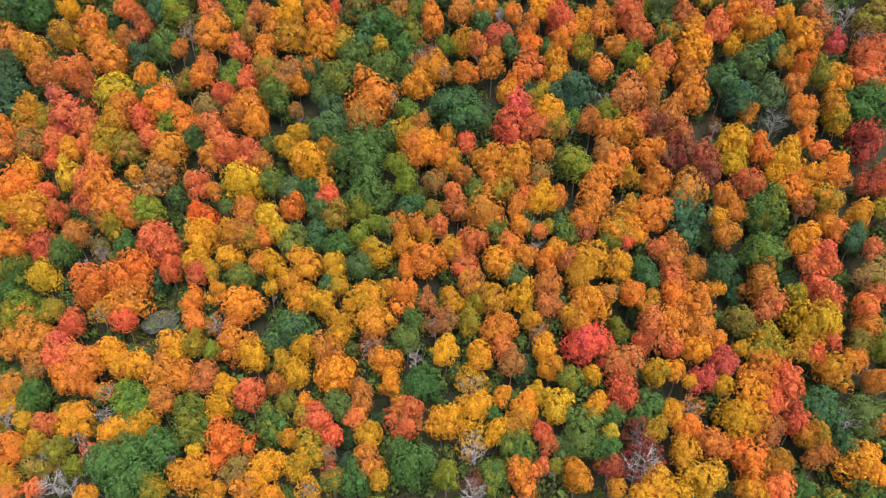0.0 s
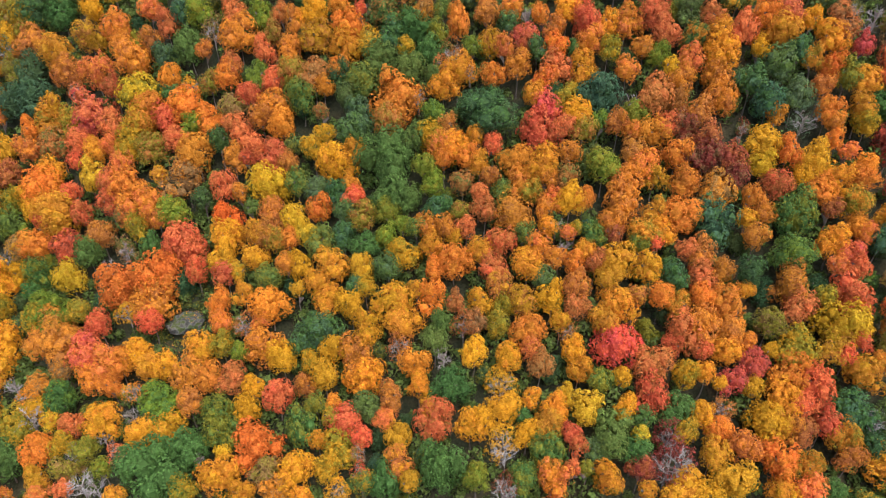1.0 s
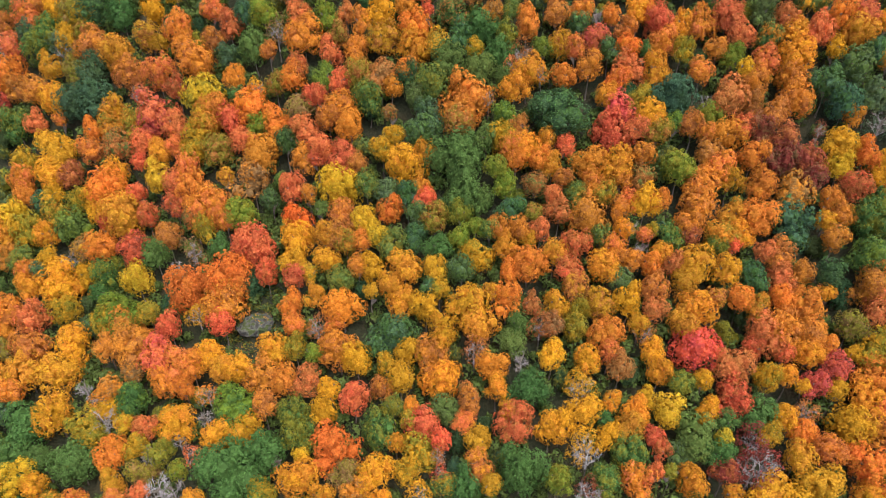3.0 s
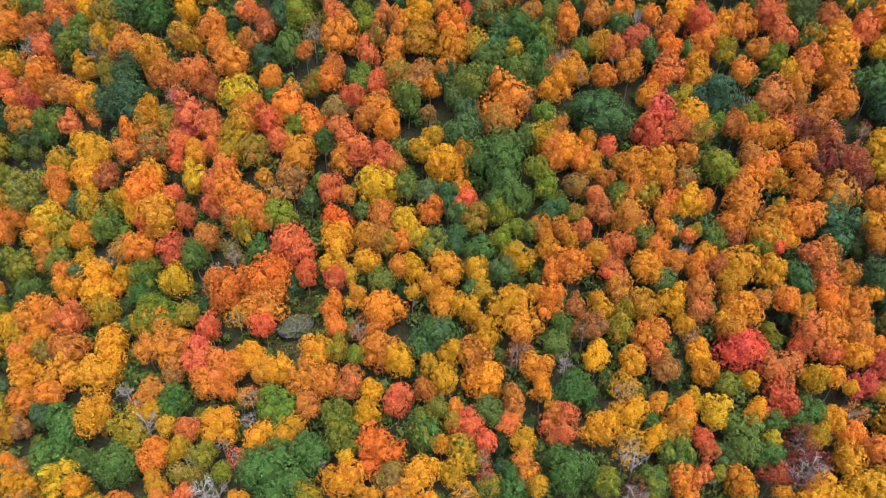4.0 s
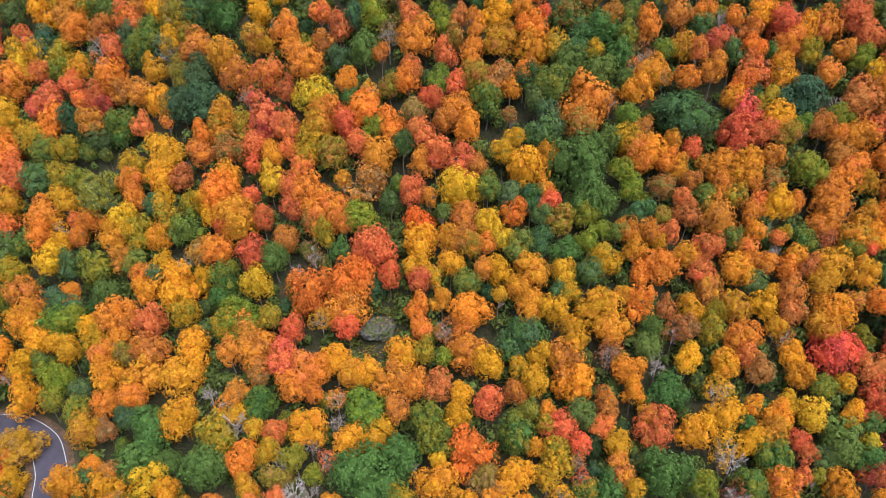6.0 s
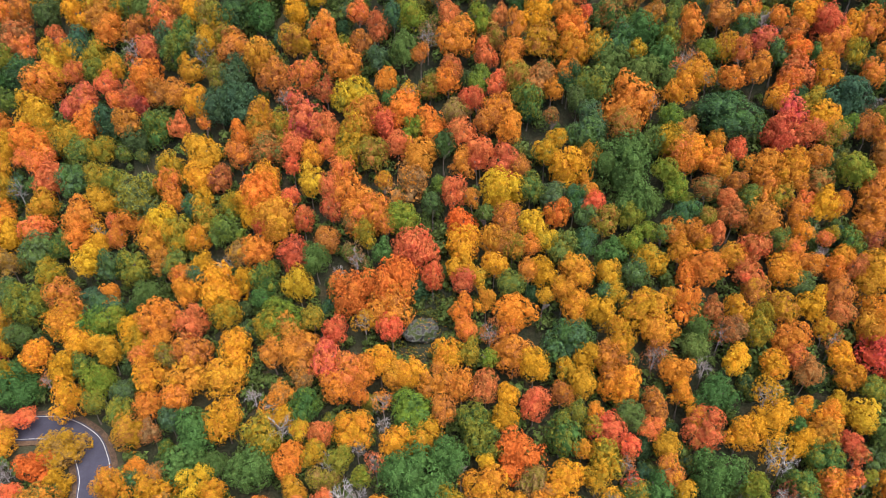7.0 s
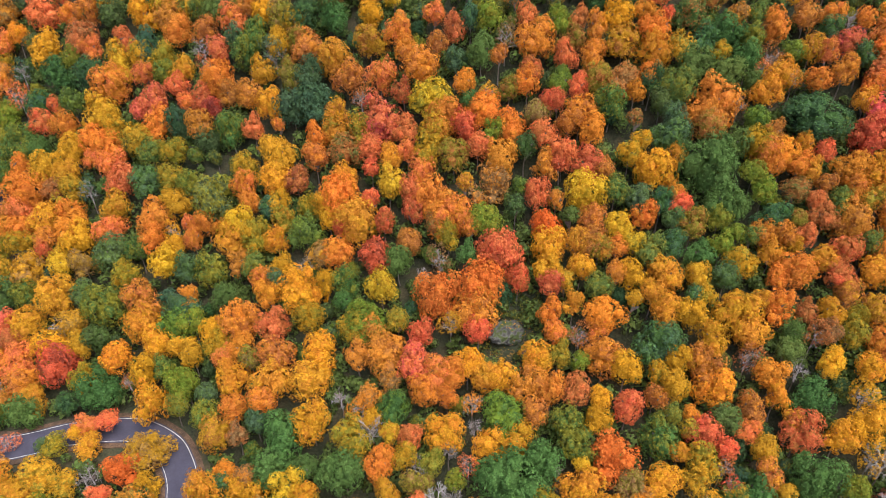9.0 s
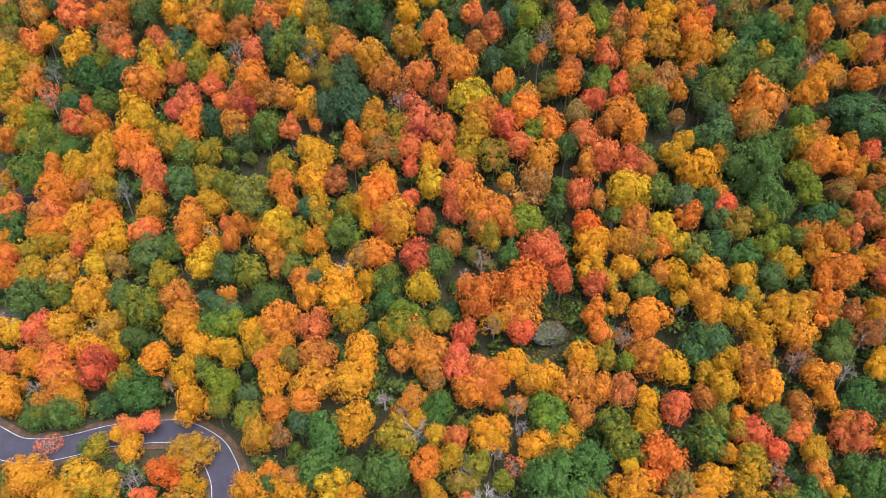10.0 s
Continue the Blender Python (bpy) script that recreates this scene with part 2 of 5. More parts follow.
def tube(verts, faces, a, b, ra, rb, sides=4):
    a, b = np.array(a, float), np.array(b, float)
    w = unit(b - a)
    u = unit(np.cross(w, [0.3, 0.5, 0.81] if abs(w[2]) < 0.9 else [1, 0.2, 0]))
    v = np.cross(w, u)
    k = len(verts)
    for p, r in ((a, ra), (b, rb)):
        for s in range(sides):
            t = 2 * math.pi * s / sides
            verts.append(p + r * (math.cos(t) * u + math.sin(t) * v))
    faces += [(k + s, k + (s + 1) % sides, k + sides + (s + 1) % sides, k + sides + s) for s in range(sides)]


def trunk_mesh(name):
    """A tapered, slightly bent trunk of height 1, with limbs that rise out of it into the crown."""
    bm = bmesh.new()
    rings, sides, bend = [], 5, RNG.normal(size=2) * 0.02
    for k in range(5):
        r, z = 0.024 * 0.74 ** k * (1.5 if k == 0 else 1), -0.05 + 1.05 * k / 4
        rings.append([bm.verts.new((bend[0] * math.sin(k) + r * math.cos(s * math.tau / sides), bend[1] * math.cos(k * 0.8) + r * math.sin(s * math.tau / sides), z)) for s in range(sides)])
    walls = [[bm.faces.new((lo[s], lo[(s + 1) % sides], hi[(s + 1) % sides], hi[s])) for s in range(sides)] for lo, hi in zip(rings, rings[1:])]
    bm.faces.new(rings[-1])
    for k in (2, 3, 3):
        s = int(RNG.integers(sides))
        face = walls[k][s]
        if not face.is_valid:
            continue
        for reach in (0.07, 0.09):
            tip = bmesh.ops.extrude_discrete_faces(bm, faces=[face])["faces"][0]
            out = math.tau * (s + 0.5) / sides
            middle = tip.calc_center_median()
            for v in tip.verts:
                v.co = middle + (v.co - middle) * 0.45 + Vector((math.cos(out) * reach, math.sin(out) * reach, reach * 0.9))
            face = tip
    me = bpy.data.meshes.new(name)
    bm.to_mesh(me)
    bm.free()
    me.materials.append(BARK)
    return me


def branch_mesh(name, mat, twigs=3, spread=0.6, thick=0.018):
    """Bare branches of a crown of radius 1, forking to fine twigs."""
    verts, faces = [], []

    def grow(p, way, length, r, level):
        q = p + way * length
        tube(verts, faces, p, q, r, r * 0.6, 3 if level > 1 else 5)
        if level >= twigs:
            return
        for k in range(4 if level < 2 else 3):
            w = unit(way + RNG.normal(size=3) * spread + np.array([0, 0, 0.10]))
            start = p + (q - p) * RNG.uniform(0.45, 1.0)
            grow(start, w, length * RNG.uniform(0.5, 0.78), r * 0.62, level + 1)

    tube(verts, faces, (0, 0, -1.1), (0, 0, -0.2), 0.05, 0.04, 6)
    for k in range(7):
        ang = k * 2.4 + RNG.uniform(-0.3, 0.3)
        grow(np.array([0, 0, -0.75 + 0.13 * k]), unit(np.array([math.cos(ang), math.sin(ang), RNG.uniform(0.35, 1.0)])), RNG.uniform(0.38, 0.5), thick, 0)
    return mesh_of(name, verts, faces, mat)


ROUND = [crown_mesh("crown_round", 6, 1800, (0.12, 0.205), (0.049, 0.086), ragged=0.65) for _ in range(9)]
CLUMPED = [crown_mesh("crown_clumped", 7, 1800, (0.125, 0.215), (0.049, 0.086), ragged=1.25) for _ in range(7)]
TALL = [crown_mesh("crown_tall", 6, 1800, (0.12, 0.205), (0.049, 0.086), tip=0.75, ragged=0.8) for _ in range(6)]
BROAD = [crown_mesh("crown_broad", 9, 2900, (0.08, 0.14), (0.040, 0.068), ragged=0.7) for _ in range(5)]
HUGE = [crown_mesh("crown_spreading", 11, 5200, (0.055, 0.10), (0.027, 0.046), ragged=0.6) for _ in range(2)]
SMALL = [crown_mesh("crown_small", 4, 850, (0.15, 0.24), (0.075, 0.125), ragged=0.6) for _ in range(6)]
SPARSE = [crown_mesh("crown_sparse", 5, 620, (0.12, 0.22), (0.045, 0.08), cores=False, ragged=0.9, gaps=0.35) for _ in range(4)]
THIN = [crown_mesh("crown_thin", 6, 1100, (0.12, 0.21), (0.045, 0.08), cores=False, ragged=0.8, gaps=0.25) for _ in range(4)]
TRUNKS = [trunk_mesh("trunk") for _ in range(4)]
BARE = [branch_mesh("branches", TWIG) for _ in range(4)]
SNAG = [branch_mesh("dead_branches", PALE, 3, 0.6, 0.016) for _ in range(2)]

KIND = {"oc": "sugar_maple", "ro": "red_maple", "rd": "red_maple", "cr": "red_maple", "pk": "red_maple", "mr": "red_maple", "or": "sugar_maple", "am": "birch_tree", "go": "birch_tree", "ye": "birch_tree",
        "ru": "oak_tree", "br": "oak_tree", "ol": "ash_tree", "lg": "ash_tree", "gr": "green_tree", "dg": "green_tree", "te": "green_tree", "ba": "bare_tree"}
WORDS = {"oc": "reddish orange", "ro": "red-orange", "rd": "scarlet", "cr": "coral red", "pk": "crimson", "mr": "dark maroon", "or": "orange", "am": "amber", "go": "deep gold", "ye": "bright yellow",
         "ru": "rusty brown", "br": "dull brown", "ol": "olive", "lg": "light green", "gr": "green", "dg": "dark green", "te": "bluish green", "ba": "leafless grey"}
PLANTED = []


def tree(first, second, x, y, z, r, h):
    """A tree with its crown's middle at x, y, z, of radius r and half height h, on its trunk down to the ground."""
    base = ground(x, y)
    h = min(h, 1.3 * r)
    if r > 2.2:
        z, h = z - 0.07 * h, 1.07 * h
    name, turn = KIND[first], RNG.uniform(0, 360)
    top = new(name)
    top.empty_display_size = 0.5
    top.matrix_world = pose(x, y, base, 0, 0, turn)
    size = "small" if r < 2.6 else "broad" if r > 5 else "tall" if h > 1.25 * r else "rounded"
    if first == "ba":
        label = "leafless grey tree with bare twigs" + (f" and few {WORDS[second]} leaves" if second else " on the slope")
    elif second == "ba":
        label = f"thinning {WORDS[first]} autumn tree with bare twigs showing"
    else:
        label = f"{size} {WORDS[first]} " + ("" if first in ("gr", "dg", "te", "lg") else "autumn ") + f"tree with {WORDS[second]} patches"
    tagged(top, label, "tree", "trees on the hillside")

    def child(part_name, me, at, scale, tint=None):
        ob = new(part_name, me)
        ob.parent = top
        ob.location, ob.scale = at, scale
        if tint:
            ob.color = (*PALETTE[tint[0]], 1)
            ob["second"] = PALETTE[tint[1]]
        return ob

    up = max(z - base, 0.6 * h + 1.0)
    child("trunk", TRUNKS[int(RNG.integers(4))], (0, 0, 0), (max(up, 5),) * 2 + (up + 0.25 * h,))
    if first == "ba" or second == "ba":
        child("bare_crown", BARE[int(RNG.integers(4))], (0, 0, up), (r, r, h))
        leaf = second if first == "ba" else first
        if leaf:
            child("crown", (SPARSE if first == "ba" else THIN)[int(RNG.integers(4))], (0, 0, up), (r, r, h), (leaf, leaf))
    else:
        pool = SMALL if r < 2.3 else HUGE if r > 6.2 else BROAD if r > 4.9 else TALL if h > 1.22 * r else CLUMPED if RNG.random() < 0.4 else ROUND
        child("crown", pool[int(RNG.integers(len(pool)))], (0, 0, up), (r * RNG.uniform(1.0, 1.16), r * RNG.uniform(1.0, 1.16), h), (first, second))
    PLANTED.append((x, y, r))
    return top


# ---- the trees of the slope; low dg/dg ones are added as shade in canopy gaps ----
tree("dg", "gr", -110.7, 176.8, 85.0, 4.3, 4.8)
tree("gr", "gr", -102.3, 174.5, 85.3, 4.3, 4.8)
tree("ru", "or", -109.3, 169.2, 79.2, 4.3, 4.8)
tree("or", "am", -102.6, 166.1, 78.1, 4.9, 5.5)
tree("am", "go", -93.3, 172.7, 86.6, 3.5, 3.9)
tree("go", "ru", -93.2, 167.2, 82.0, 4.2, 4.7)
tree("or", "cr", -85.6, 168.2, 85.2, 3.8, 4.3)
tree("or", "ru", -84.1, 163.8, 82.1, 2.8, 3.1)
tree("cr", "or", -77.4, 169.3, 88.3, 3.1, 3.5)
tree("cr", "rd", -72.4, 165.5, 86.6, 3.1, 4.9)
tree("ru", "or", -76.6, 163.4, 83.7, 2.7, 3.1)
tree("te", "gr", -68.9, 166.9, 88.6, 2.7, 3.8)
tree("lg", "ol", -64.1, 165.8, 89.0, 3.4, 3.8)
tree("gr", "gr", -66.0, 159.5, 83.1, 4.0, 4.8)
tree("ba", "br", -60.5, 161.6, 86.2, 3.7, 4.1)
tree("ru", "cr", -55.8, 164.7, 89.7, 3.0, 3.4)
tree("or", "ru", -54.0, 159.6, 85.8, 4.6, 5.2)
tree("ru", "or", -62.2, 158.0, 82.9, 2.3, 2.6)
tree("te", "gr", -72.4, 159.0, 81.3, 2.7, 3.8)
tree("or", "ru", -80.8, 159.9, 79.2, 4.8, 5.3)
tree("dg", "te", -108.0, 163.5, 75.6, 3.9, 4.7)
tree("dg", "te", -106.1, 156.6, 70.0, 5.5, 6.2)
tree("ru", "or", -97.4, 160.9, 76.1, 4.2, 4.7)
tree("cr", "or", -90.3, 158.9, 76.3, 4.1, 4.6)
tree("ru", "rd", -84.9, 154.8, 75.2, 2.7, 3.8)
tree("ba", "ru", -95.0, 156.0, 73.0, 3.1, 3.5)
tree("or", "or", -70.2, 153.8, 78.0, 2.7, 3.4)
tree("gr", "gr", -69.0, 149.9, 75.3, 2.3, 2.6)
tree("ye", "ol", -77.9, 152.9, 74.1, 4.7, 5.3)
tree("oc", "or", -75.6, 148.1, 70.9, 5.3, 6.0)
tree("oc", "or", -66.1, 147.6, 73.1, 4.6, 5.2)
tree("am", "ba", -64.8, 150.6, 76.7, 2.6, 3.0)
tree("ol", "ru", -60.0, 150.9, 77.8, 2.6, 3.7)
tree("oc", "or", -55.7, 151.8, 79.5, 3.3, 3.7)
tree("ru", "rd", -54.8, 153.5, 80.9, 3.0, 3.3)
tree("rd", "cr", -50.6, 147.0, 77.0, 2.6, 2.9)
tree("br", "ol", -54.0, 145.2, 74.4, 3.2, 3.6)
tree("cr", "ru", -52.8, 141.1, 71.5, 3.2, 3.6)
tree("cr", "pk", -90.6, 150.5, 69.1, 6.1, 6.8)
tree("am", "ru", -100.8, 154.1, 69.9, 3.4, 3.9)
tree("or", "ol", -101.6, 150.4, 67.0, 4.1, 4.6)
tree("ol", "or", -94.4, 149.0, 67.8, 4.1, 4.5)
tree("ru", "cr", -84.4, 147.3, 69.4, 3.3, 3.7)
tree("oc", "or", -105.8, 150.1, 66.4, 2.7, 3.5)
tree("ru", "or", -105.5, 145.2, 62.9, 3.4, 3.8)
tree("ru", "gr", -98.1, 145.4, 64.5, 4.0, 4.5)
tree("cr", "ru", -92.7, 144.7, 65.6, 3.3, 3.7)
tree("go", "ol", -77.1, 145.2, 69.1, 4.6, 5.2)
tree("rd", "cr", -69.9, 145.1, 70.7, 3.9, 4.4)
tree("cr", "rd", -67.3, 141.2, 68.5, 3.3, 3.6)
tree("oc", "or", -60.1, 143.9, 71.8, 3.9, 4.4)
tree("lg", "ol", -64.0, 143.5, 71.3, 2.6, 2.9)
tree("gr", "dg", -56.6, 139.1, 69.6, 2.9, 3.6)
tree("or", "or", -62.0, 137.5, 66.8, 4.5, 5.0)
tree("ol", "ru", -72.7, 139.9, 66.2, 3.9, 4.4)
tree("go", "ol", -79.0, 140.6, 65.7, 3.3, 3.7)
tree("or", "am", -87.3, 142.3, 64.8, 3.3, 3.7)
tree("cr", "or", -83.6, 142.5, 66.1, 2.6, 3.0)
tree("cr", "or", -80.1, 137.8, 62.9, 3.9, 4.4)
tree("rd", "cr", -92.0, 140.3, 62.9, 2.0, 3.1)
tree("or", "am", -98.3, 139.6, 60.4, 3.3, 3.7)
tree("or", "ru", -52.8, 134.8, 67.0, 3.2, 3.6)
tree("rd", "cr", -49.3, 134.5, 68.0, 1.9, 2.1)
tree("oc", "or", -99.3, 136.6, 57.8, 5.0, 5.6)
tree("am", "or", -102.3, 135.1, 56.7, 3.3, 3.7)
tree("ye", "go", -87.5, 136.8, 61.3, 3.4, 5.5)
tree("cr", "ru", -82.3, 134.9, 60.8, 3.3, 3.6)
tree("cr", "rd", -92.0, 134.2, 58.4, 2.6, 2.9)
tree("oc", "or", -77.8, 132.4, 59.6, 4.5, 5.1)
tree("or", "cr", -73.1, 128.5, 57.4, 5.1, 5.7)
tree("rd", "ru", -82.0, 130.4, 58.1, 2.9, 3.2)
tree("or", "am", -95.1, 130.3, 54.1, 5.5, 6.2)
tree("am", "go", -101.6, 131.9, 54.6, 3.0, 3.3)
tree("rd", "ru", -88.7, 129.3, 56.0, 2.9, 3.7)
tree("rd", "cr", -98.5, 129.0, 53.9, 2.0, 3.1)
tree("rd", "mr", -90.2, 122.8, 51.1, 3.8, 4.3)
tree("oc", "or", -99.2, 124.7, 50.0, 3.9, 4.3)
tree("ru", "or", -83.0, 124.4, 53.4, 3.5, 3.9)
tree("ru", "gr", -77.1, 126.9, 57.0, 2.5, 2.8)
tree("ol", "go", -74.1, 124.6, 55.7, 3.2, 5.0)
tree("lg", "ol", -65.8, 126.3, 58.0, 3.8, 4.2)
tree("or", "cr", -69.5, 125.4, 57.4, 2.2, 2.9)
tree("gr", "gr", -70.0, 120.5, 54.0, 2.5, 3.2)
tree("gr", "gr", -85.0, 121.0, 51.0, 3.2, 4.4)
tree("cr", "rd", -63.0, 120.0, 53.8, 5.6, 6.2)
tree("rd", "ru", -59.2, 114.3, 51.8, 3.0, 4.4)
tree("ro", "oc", -66.6, 114.4, 49.5, 5.5, 6.2)
tree("ro", "oc", -76.3, 113.5, 47.0, 5.5, 6.2)
tree("or", "ru", -67.8, 110.1, 46.6, 4.9, 5.4)
tree("rd", "cr", -68.0, 105.9, 44.9, 3.0, 3.4)
tree("go", "ba", -73.5, 107.8, 45.1, 3.0, 3.4)
tree("rd", "cr", -79.6, 106.4, 43.3, 3.0, 4.4)
tree("ye", "go", -88.6, 116.3, 47.5, 3.4, 5.2)
tree("gr", "ol", -96.6, 118.4, 47.4, 3.5, 4.3)
tree("gr", "gr", -97.0, 114.6, 44.9, 2.5, 2.8)
tree("lg", "ol", -91.5, 110.3, 42.5, 4.9, 5.5)
tree("ol", "go", -94.2, 109.3, 42.2, 3.7, 4.1)
tree("or", "ru", -89.1, 106.4, 40.7, 4.9, 5.5)
tree("ol", "go", -84.9, 109.4, 44.1, 2.5, 2.7)
tree("br", "or", -64.1, 132.9, 63.0, 4.5, 5.0)
tree("go", "ru", -70.0, 133.8, 63.4, 1.9, 3.1)
tree("dg", "gr", -59.2, 128.0, 61.2, 2.2, 3.5)
tree("rd", "cr", -54.8, 129.5, 63.2, 3.0, 4.8)
tree("ro", "ro", -53.4, 123.3, 58.9, 3.4, 5.4)
tree("am", "or", -52.3, 119.4, 56.4, 4.1, 5.0)
tree("go", "am", -53.2, 115.8, 53.3, 3.6, 4.1)
tree("cr", "rd", -52.1, 113.1, 52.1, 3.0, 3.4)
tree("oc", "or", -52.6, 107.7, 48.9, 2.7, 4.3)
tree("or", "cr", -52.1, 104.0, 46.3, 2.7, 3.0)
tree("or", "ru", -50.6, 127.6, 62.9, 1.9, 3.0)
tree("or", "am", -47.8, 108.9, 50.2, 2.4, 2.7)
tree("am", "ol", -49.4, 112.5, 52.7, 2.4, 2.7)
tree("ba", "br", -76.0, 120.2, 52.5, 3.1, 4.4)
tree("ba", "", -79.6, 117.7, 50.0, 2.5, 2.8)
# sunken dg/dg crown: its dark colour stands in for a shaded gap, as others below
tree("dg", "dg", -62.6, 114.5, 43.5, 3.2, 3.5)
tree("ba", "ru", -47.1, 102.9, 46.3, 2.9, 3.3)
tree("or", "ru", -93.5, 104.3, 39.5, 3.0, 3.4)
tree("or", "ru", -87.0, 103.1, 39.2, 4.8, 5.4)
tree("cr", "pk", -81.0, 101.2, 40.1, 3.8, 5.5)
tree("cr", "or", -76.6, 98.4, 38.8, 3.9, 4.4)
tree("am", "or", -70.0, 99.9, 40.9, 3.5, 4.0)
tree("oc", "or", -73.4, 98.4, 39.7, 3.5, 4.0)
tree("or", "am", -66.3, 97.0, 39.7, 3.5, 3.9)
tree("am", "or", -62.8, 97.1, 39.8, 3.5, 3.9)
tree("go", "or", -55.8, 99.7, 42.8, 3.5, 3.9)
tree("ol", "go", -51.4, 99.9, 44.2, 2.6, 3.5)
tree("lg", "ol", -47.5, 98.0, 43.8, 2.0, 2.3)
tree("or", "ru", -57.6, 95.5, 39.7, 4.1, 4.5)
tree("oc", "or", -53.1, 94.2, 40.2, 3.4, 3.9)
tree("ru", "cr", -48.3, 93.6, 40.2, 3.4, 3.8)
tree("ru", "or", -57.0, 89.9, 37.5, 2.8, 3.2)
tree("lg", "gr", -62.8, 90.9, 36.4, 4.3, 4.8)
tree("gr", "lg", -85.4, 93.7, 35.0, 3.8, 4.3)
tree("or", "br", -90.3, 95.8, 35.7, 2.7, 3.0)
tree("br", "or", -86.0, 98.5, 37.9, 2.4, 2.7)
tree("or", "ru", -79.2, 96.1, 37.1, 3.5, 4.0)
tree("oc", "or", -74.3, 94.4, 37.3, 2.3, 3.7)
tree("am", "go", -89.7, 91.6, 33.5, 2.3, 2.6)
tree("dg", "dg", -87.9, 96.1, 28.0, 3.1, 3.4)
tree("go", "or", -74.9, 88.5, 33.5, 4.0, 4.5)
tree("ba", "or", -69.2, 93.1, 37.1, 2.9, 3.2)
tree("ba", "", -68.8, 88.9, 35.2, 2.3, 2.6)
tree("go", "or", -60.8, 86.2, 33.7, 4.0, 4.4)
tree("am", "or", -66.0, 85.9, 33.3, 3.4, 3.8)
tree("ye", "or", -85.8, 89.1, 33.0, 2.3, 2.6)
tree("ru", "cr", -81.5, 88.2, 32.5, 2.9, 3.2)
tree("oc", "or", -87.4, 83.8, 29.8, 3.4, 4.3)
tree("go", "ol", -82.4, 85.2, 31.0, 2.9, 3.2)
tree("ol", "br", -79.7, 79.6, 28.5, 3.4, 3.8)
tree("ol", "lg", -77.1, 83.4, 31.1, 2.8, 3.2)
tree("ba", "", -73.9, 85.2, 32.4, 2.6, 2.9)
tree("ba", "", -79.8, 82.8, 30.4, 2.8, 3.2)
tree("ba", "", -73.7, 76.9, 28.0, 3.9, 4.3)
tree("ba", "cr", -70.1, 82.0, 31.5, 2.5, 3.4)
tree("ol", "lg", -72.9, 79.6, 30.3, 2.2, 2.5)
tree("go", "or", -86.2, 78.7, 28.1, 2.5, 4.0)
tree("cr", "or", -84.9, 75.3, 27.2, 2.2, 2.5)
tree("cr", "ru", -80.1, 76.3, 27.8, 2.2, 2.5)
tree("or", "am", -69.3, 74.4, 28.0, 2.2, 2.4)
tree("gr", "gr", -62.5, 79.2, 29.1, 7.2, 8.0)
tree("gr", "gr", -55.9, 82.4, 32.7, 4.4, 5.0)
tree("ol", "go", -56.0, 75.3, 29.8, 3.0, 3.3)
tree("ol", "gr", -50.5, 88.4, 36.9, 3.4, 3.8)
tree("ol", "gr", -49.3, 84.8, 35.0, 3.9, 4.4)
tree("ye", "go", -48.5, 80.8, 33.9, 1.7, 1.8)
tree("ba", "", -53.4, 79.9, 32.9, 1.6, 2.6)
tree("or", "am", -48.6, 77.1, 31.1, 4.3, 4.9)
tree("or", "am", -44.1, 74.0, 30.5, 2.7, 3.0)
tree("ro", "ro", -42.6, 81.9, 34.4, 4.7, 5.2)
tree("am", "go", -45.0, 88.0, 38.0, 2.8, 4.4)
tree("lg", "ol", -48.5, 162.3, 89.7, 3.0, 3.7)
tree("ru", "cr", -43.6, 161.6, 90.6, 2.3, 2.9)
tree("ru", "ol", -45.5, 158.1, 86.6, 3.3, 3.7)
tree("or", "ru", -40.1, 159.5, 89.3, 2.9, 4.5)
tree("am", "go", -36.0, 160.3, 91.0, 3.9, 4.4)
tree("go", "ru", -34.5, 155.6, 86.9, 3.9, 4.4)
tree("or", "or", -29.2, 159.4, 92.2, 2.6, 2.9)
tree("rd", "cr", -24.4, 158.1, 92.8, 1.3, 2.1)
tree("oc", "or", -27.2, 156.7, 89.3, 3.9, 4.3)
tree("gr", "ru", -19.2, 157.5, 92.1, 3.8, 4.3)
tree("or", "am", -27.6, 152.4, 86.0, 3.8, 5.8)
tree("oc", "or", -29.4, 148.5, 82.6, 2.9, 3.2)
tree("cr", "rd", -47.2, 155.0, 84.4, 2.9, 3.7)
tree("or", "ru", -41.1, 154.2, 84.7, 3.3, 3.6)
tree("ol", "ru", -40.2, 149.8, 80.7, 3.9, 4.3)
tree("ru", "br", -35.3, 148.2, 80.7, 3.8, 4.3)
tree("dg", "dg", -37.1, 159.0, 81.6, 3.4, 3.8)
tree("go", "gr", -22.3, 151.8, 87.0, 3.2, 3.6)
tree("gr", "gr", -19.6, 148.3, 84.1, 4.4, 5.0)
tree("gr", "te", -17.1, 152.6, 88.7, 3.2, 4.3)
tree("gr", "gr", -12.0, 153.6, 89.8, 4.4, 5.0)
tree("or", "br", -10.1, 155.7, 93.1, 2.5, 2.8)
tree("gr", "ol", -5.6, 155.4, 94.2, 2.5, 2.8)
tree("go", "lg", -14.2, 149.8, 87.4, 2.2, 2.5)
tree("gr", "gr", -8.1, 148.2, 86.6, 3.8, 4.2)
tree("ol", "gr", -6.8, 151.2, 89.9, 3.1, 3.5)
tree("oc", "or", -2.4, 152.7, 91.8, 3.4, 5.3)
tree("ba", "ru", -3.6, 147.0, 86.7, 3.1, 3.5)
tree("ba", "cr", -5.5, 145.0, 84.9, 2.5, 2.8)
tree("or", "am", -2.4, 143.9, 84.1, 3.7, 4.2)
tree("or", "am", -5.5, 141.2, 81.8, 3.4, 4.1)
tree("gr", "gr", -8.0, 143.6, 83.4, 1.9, 2.9)
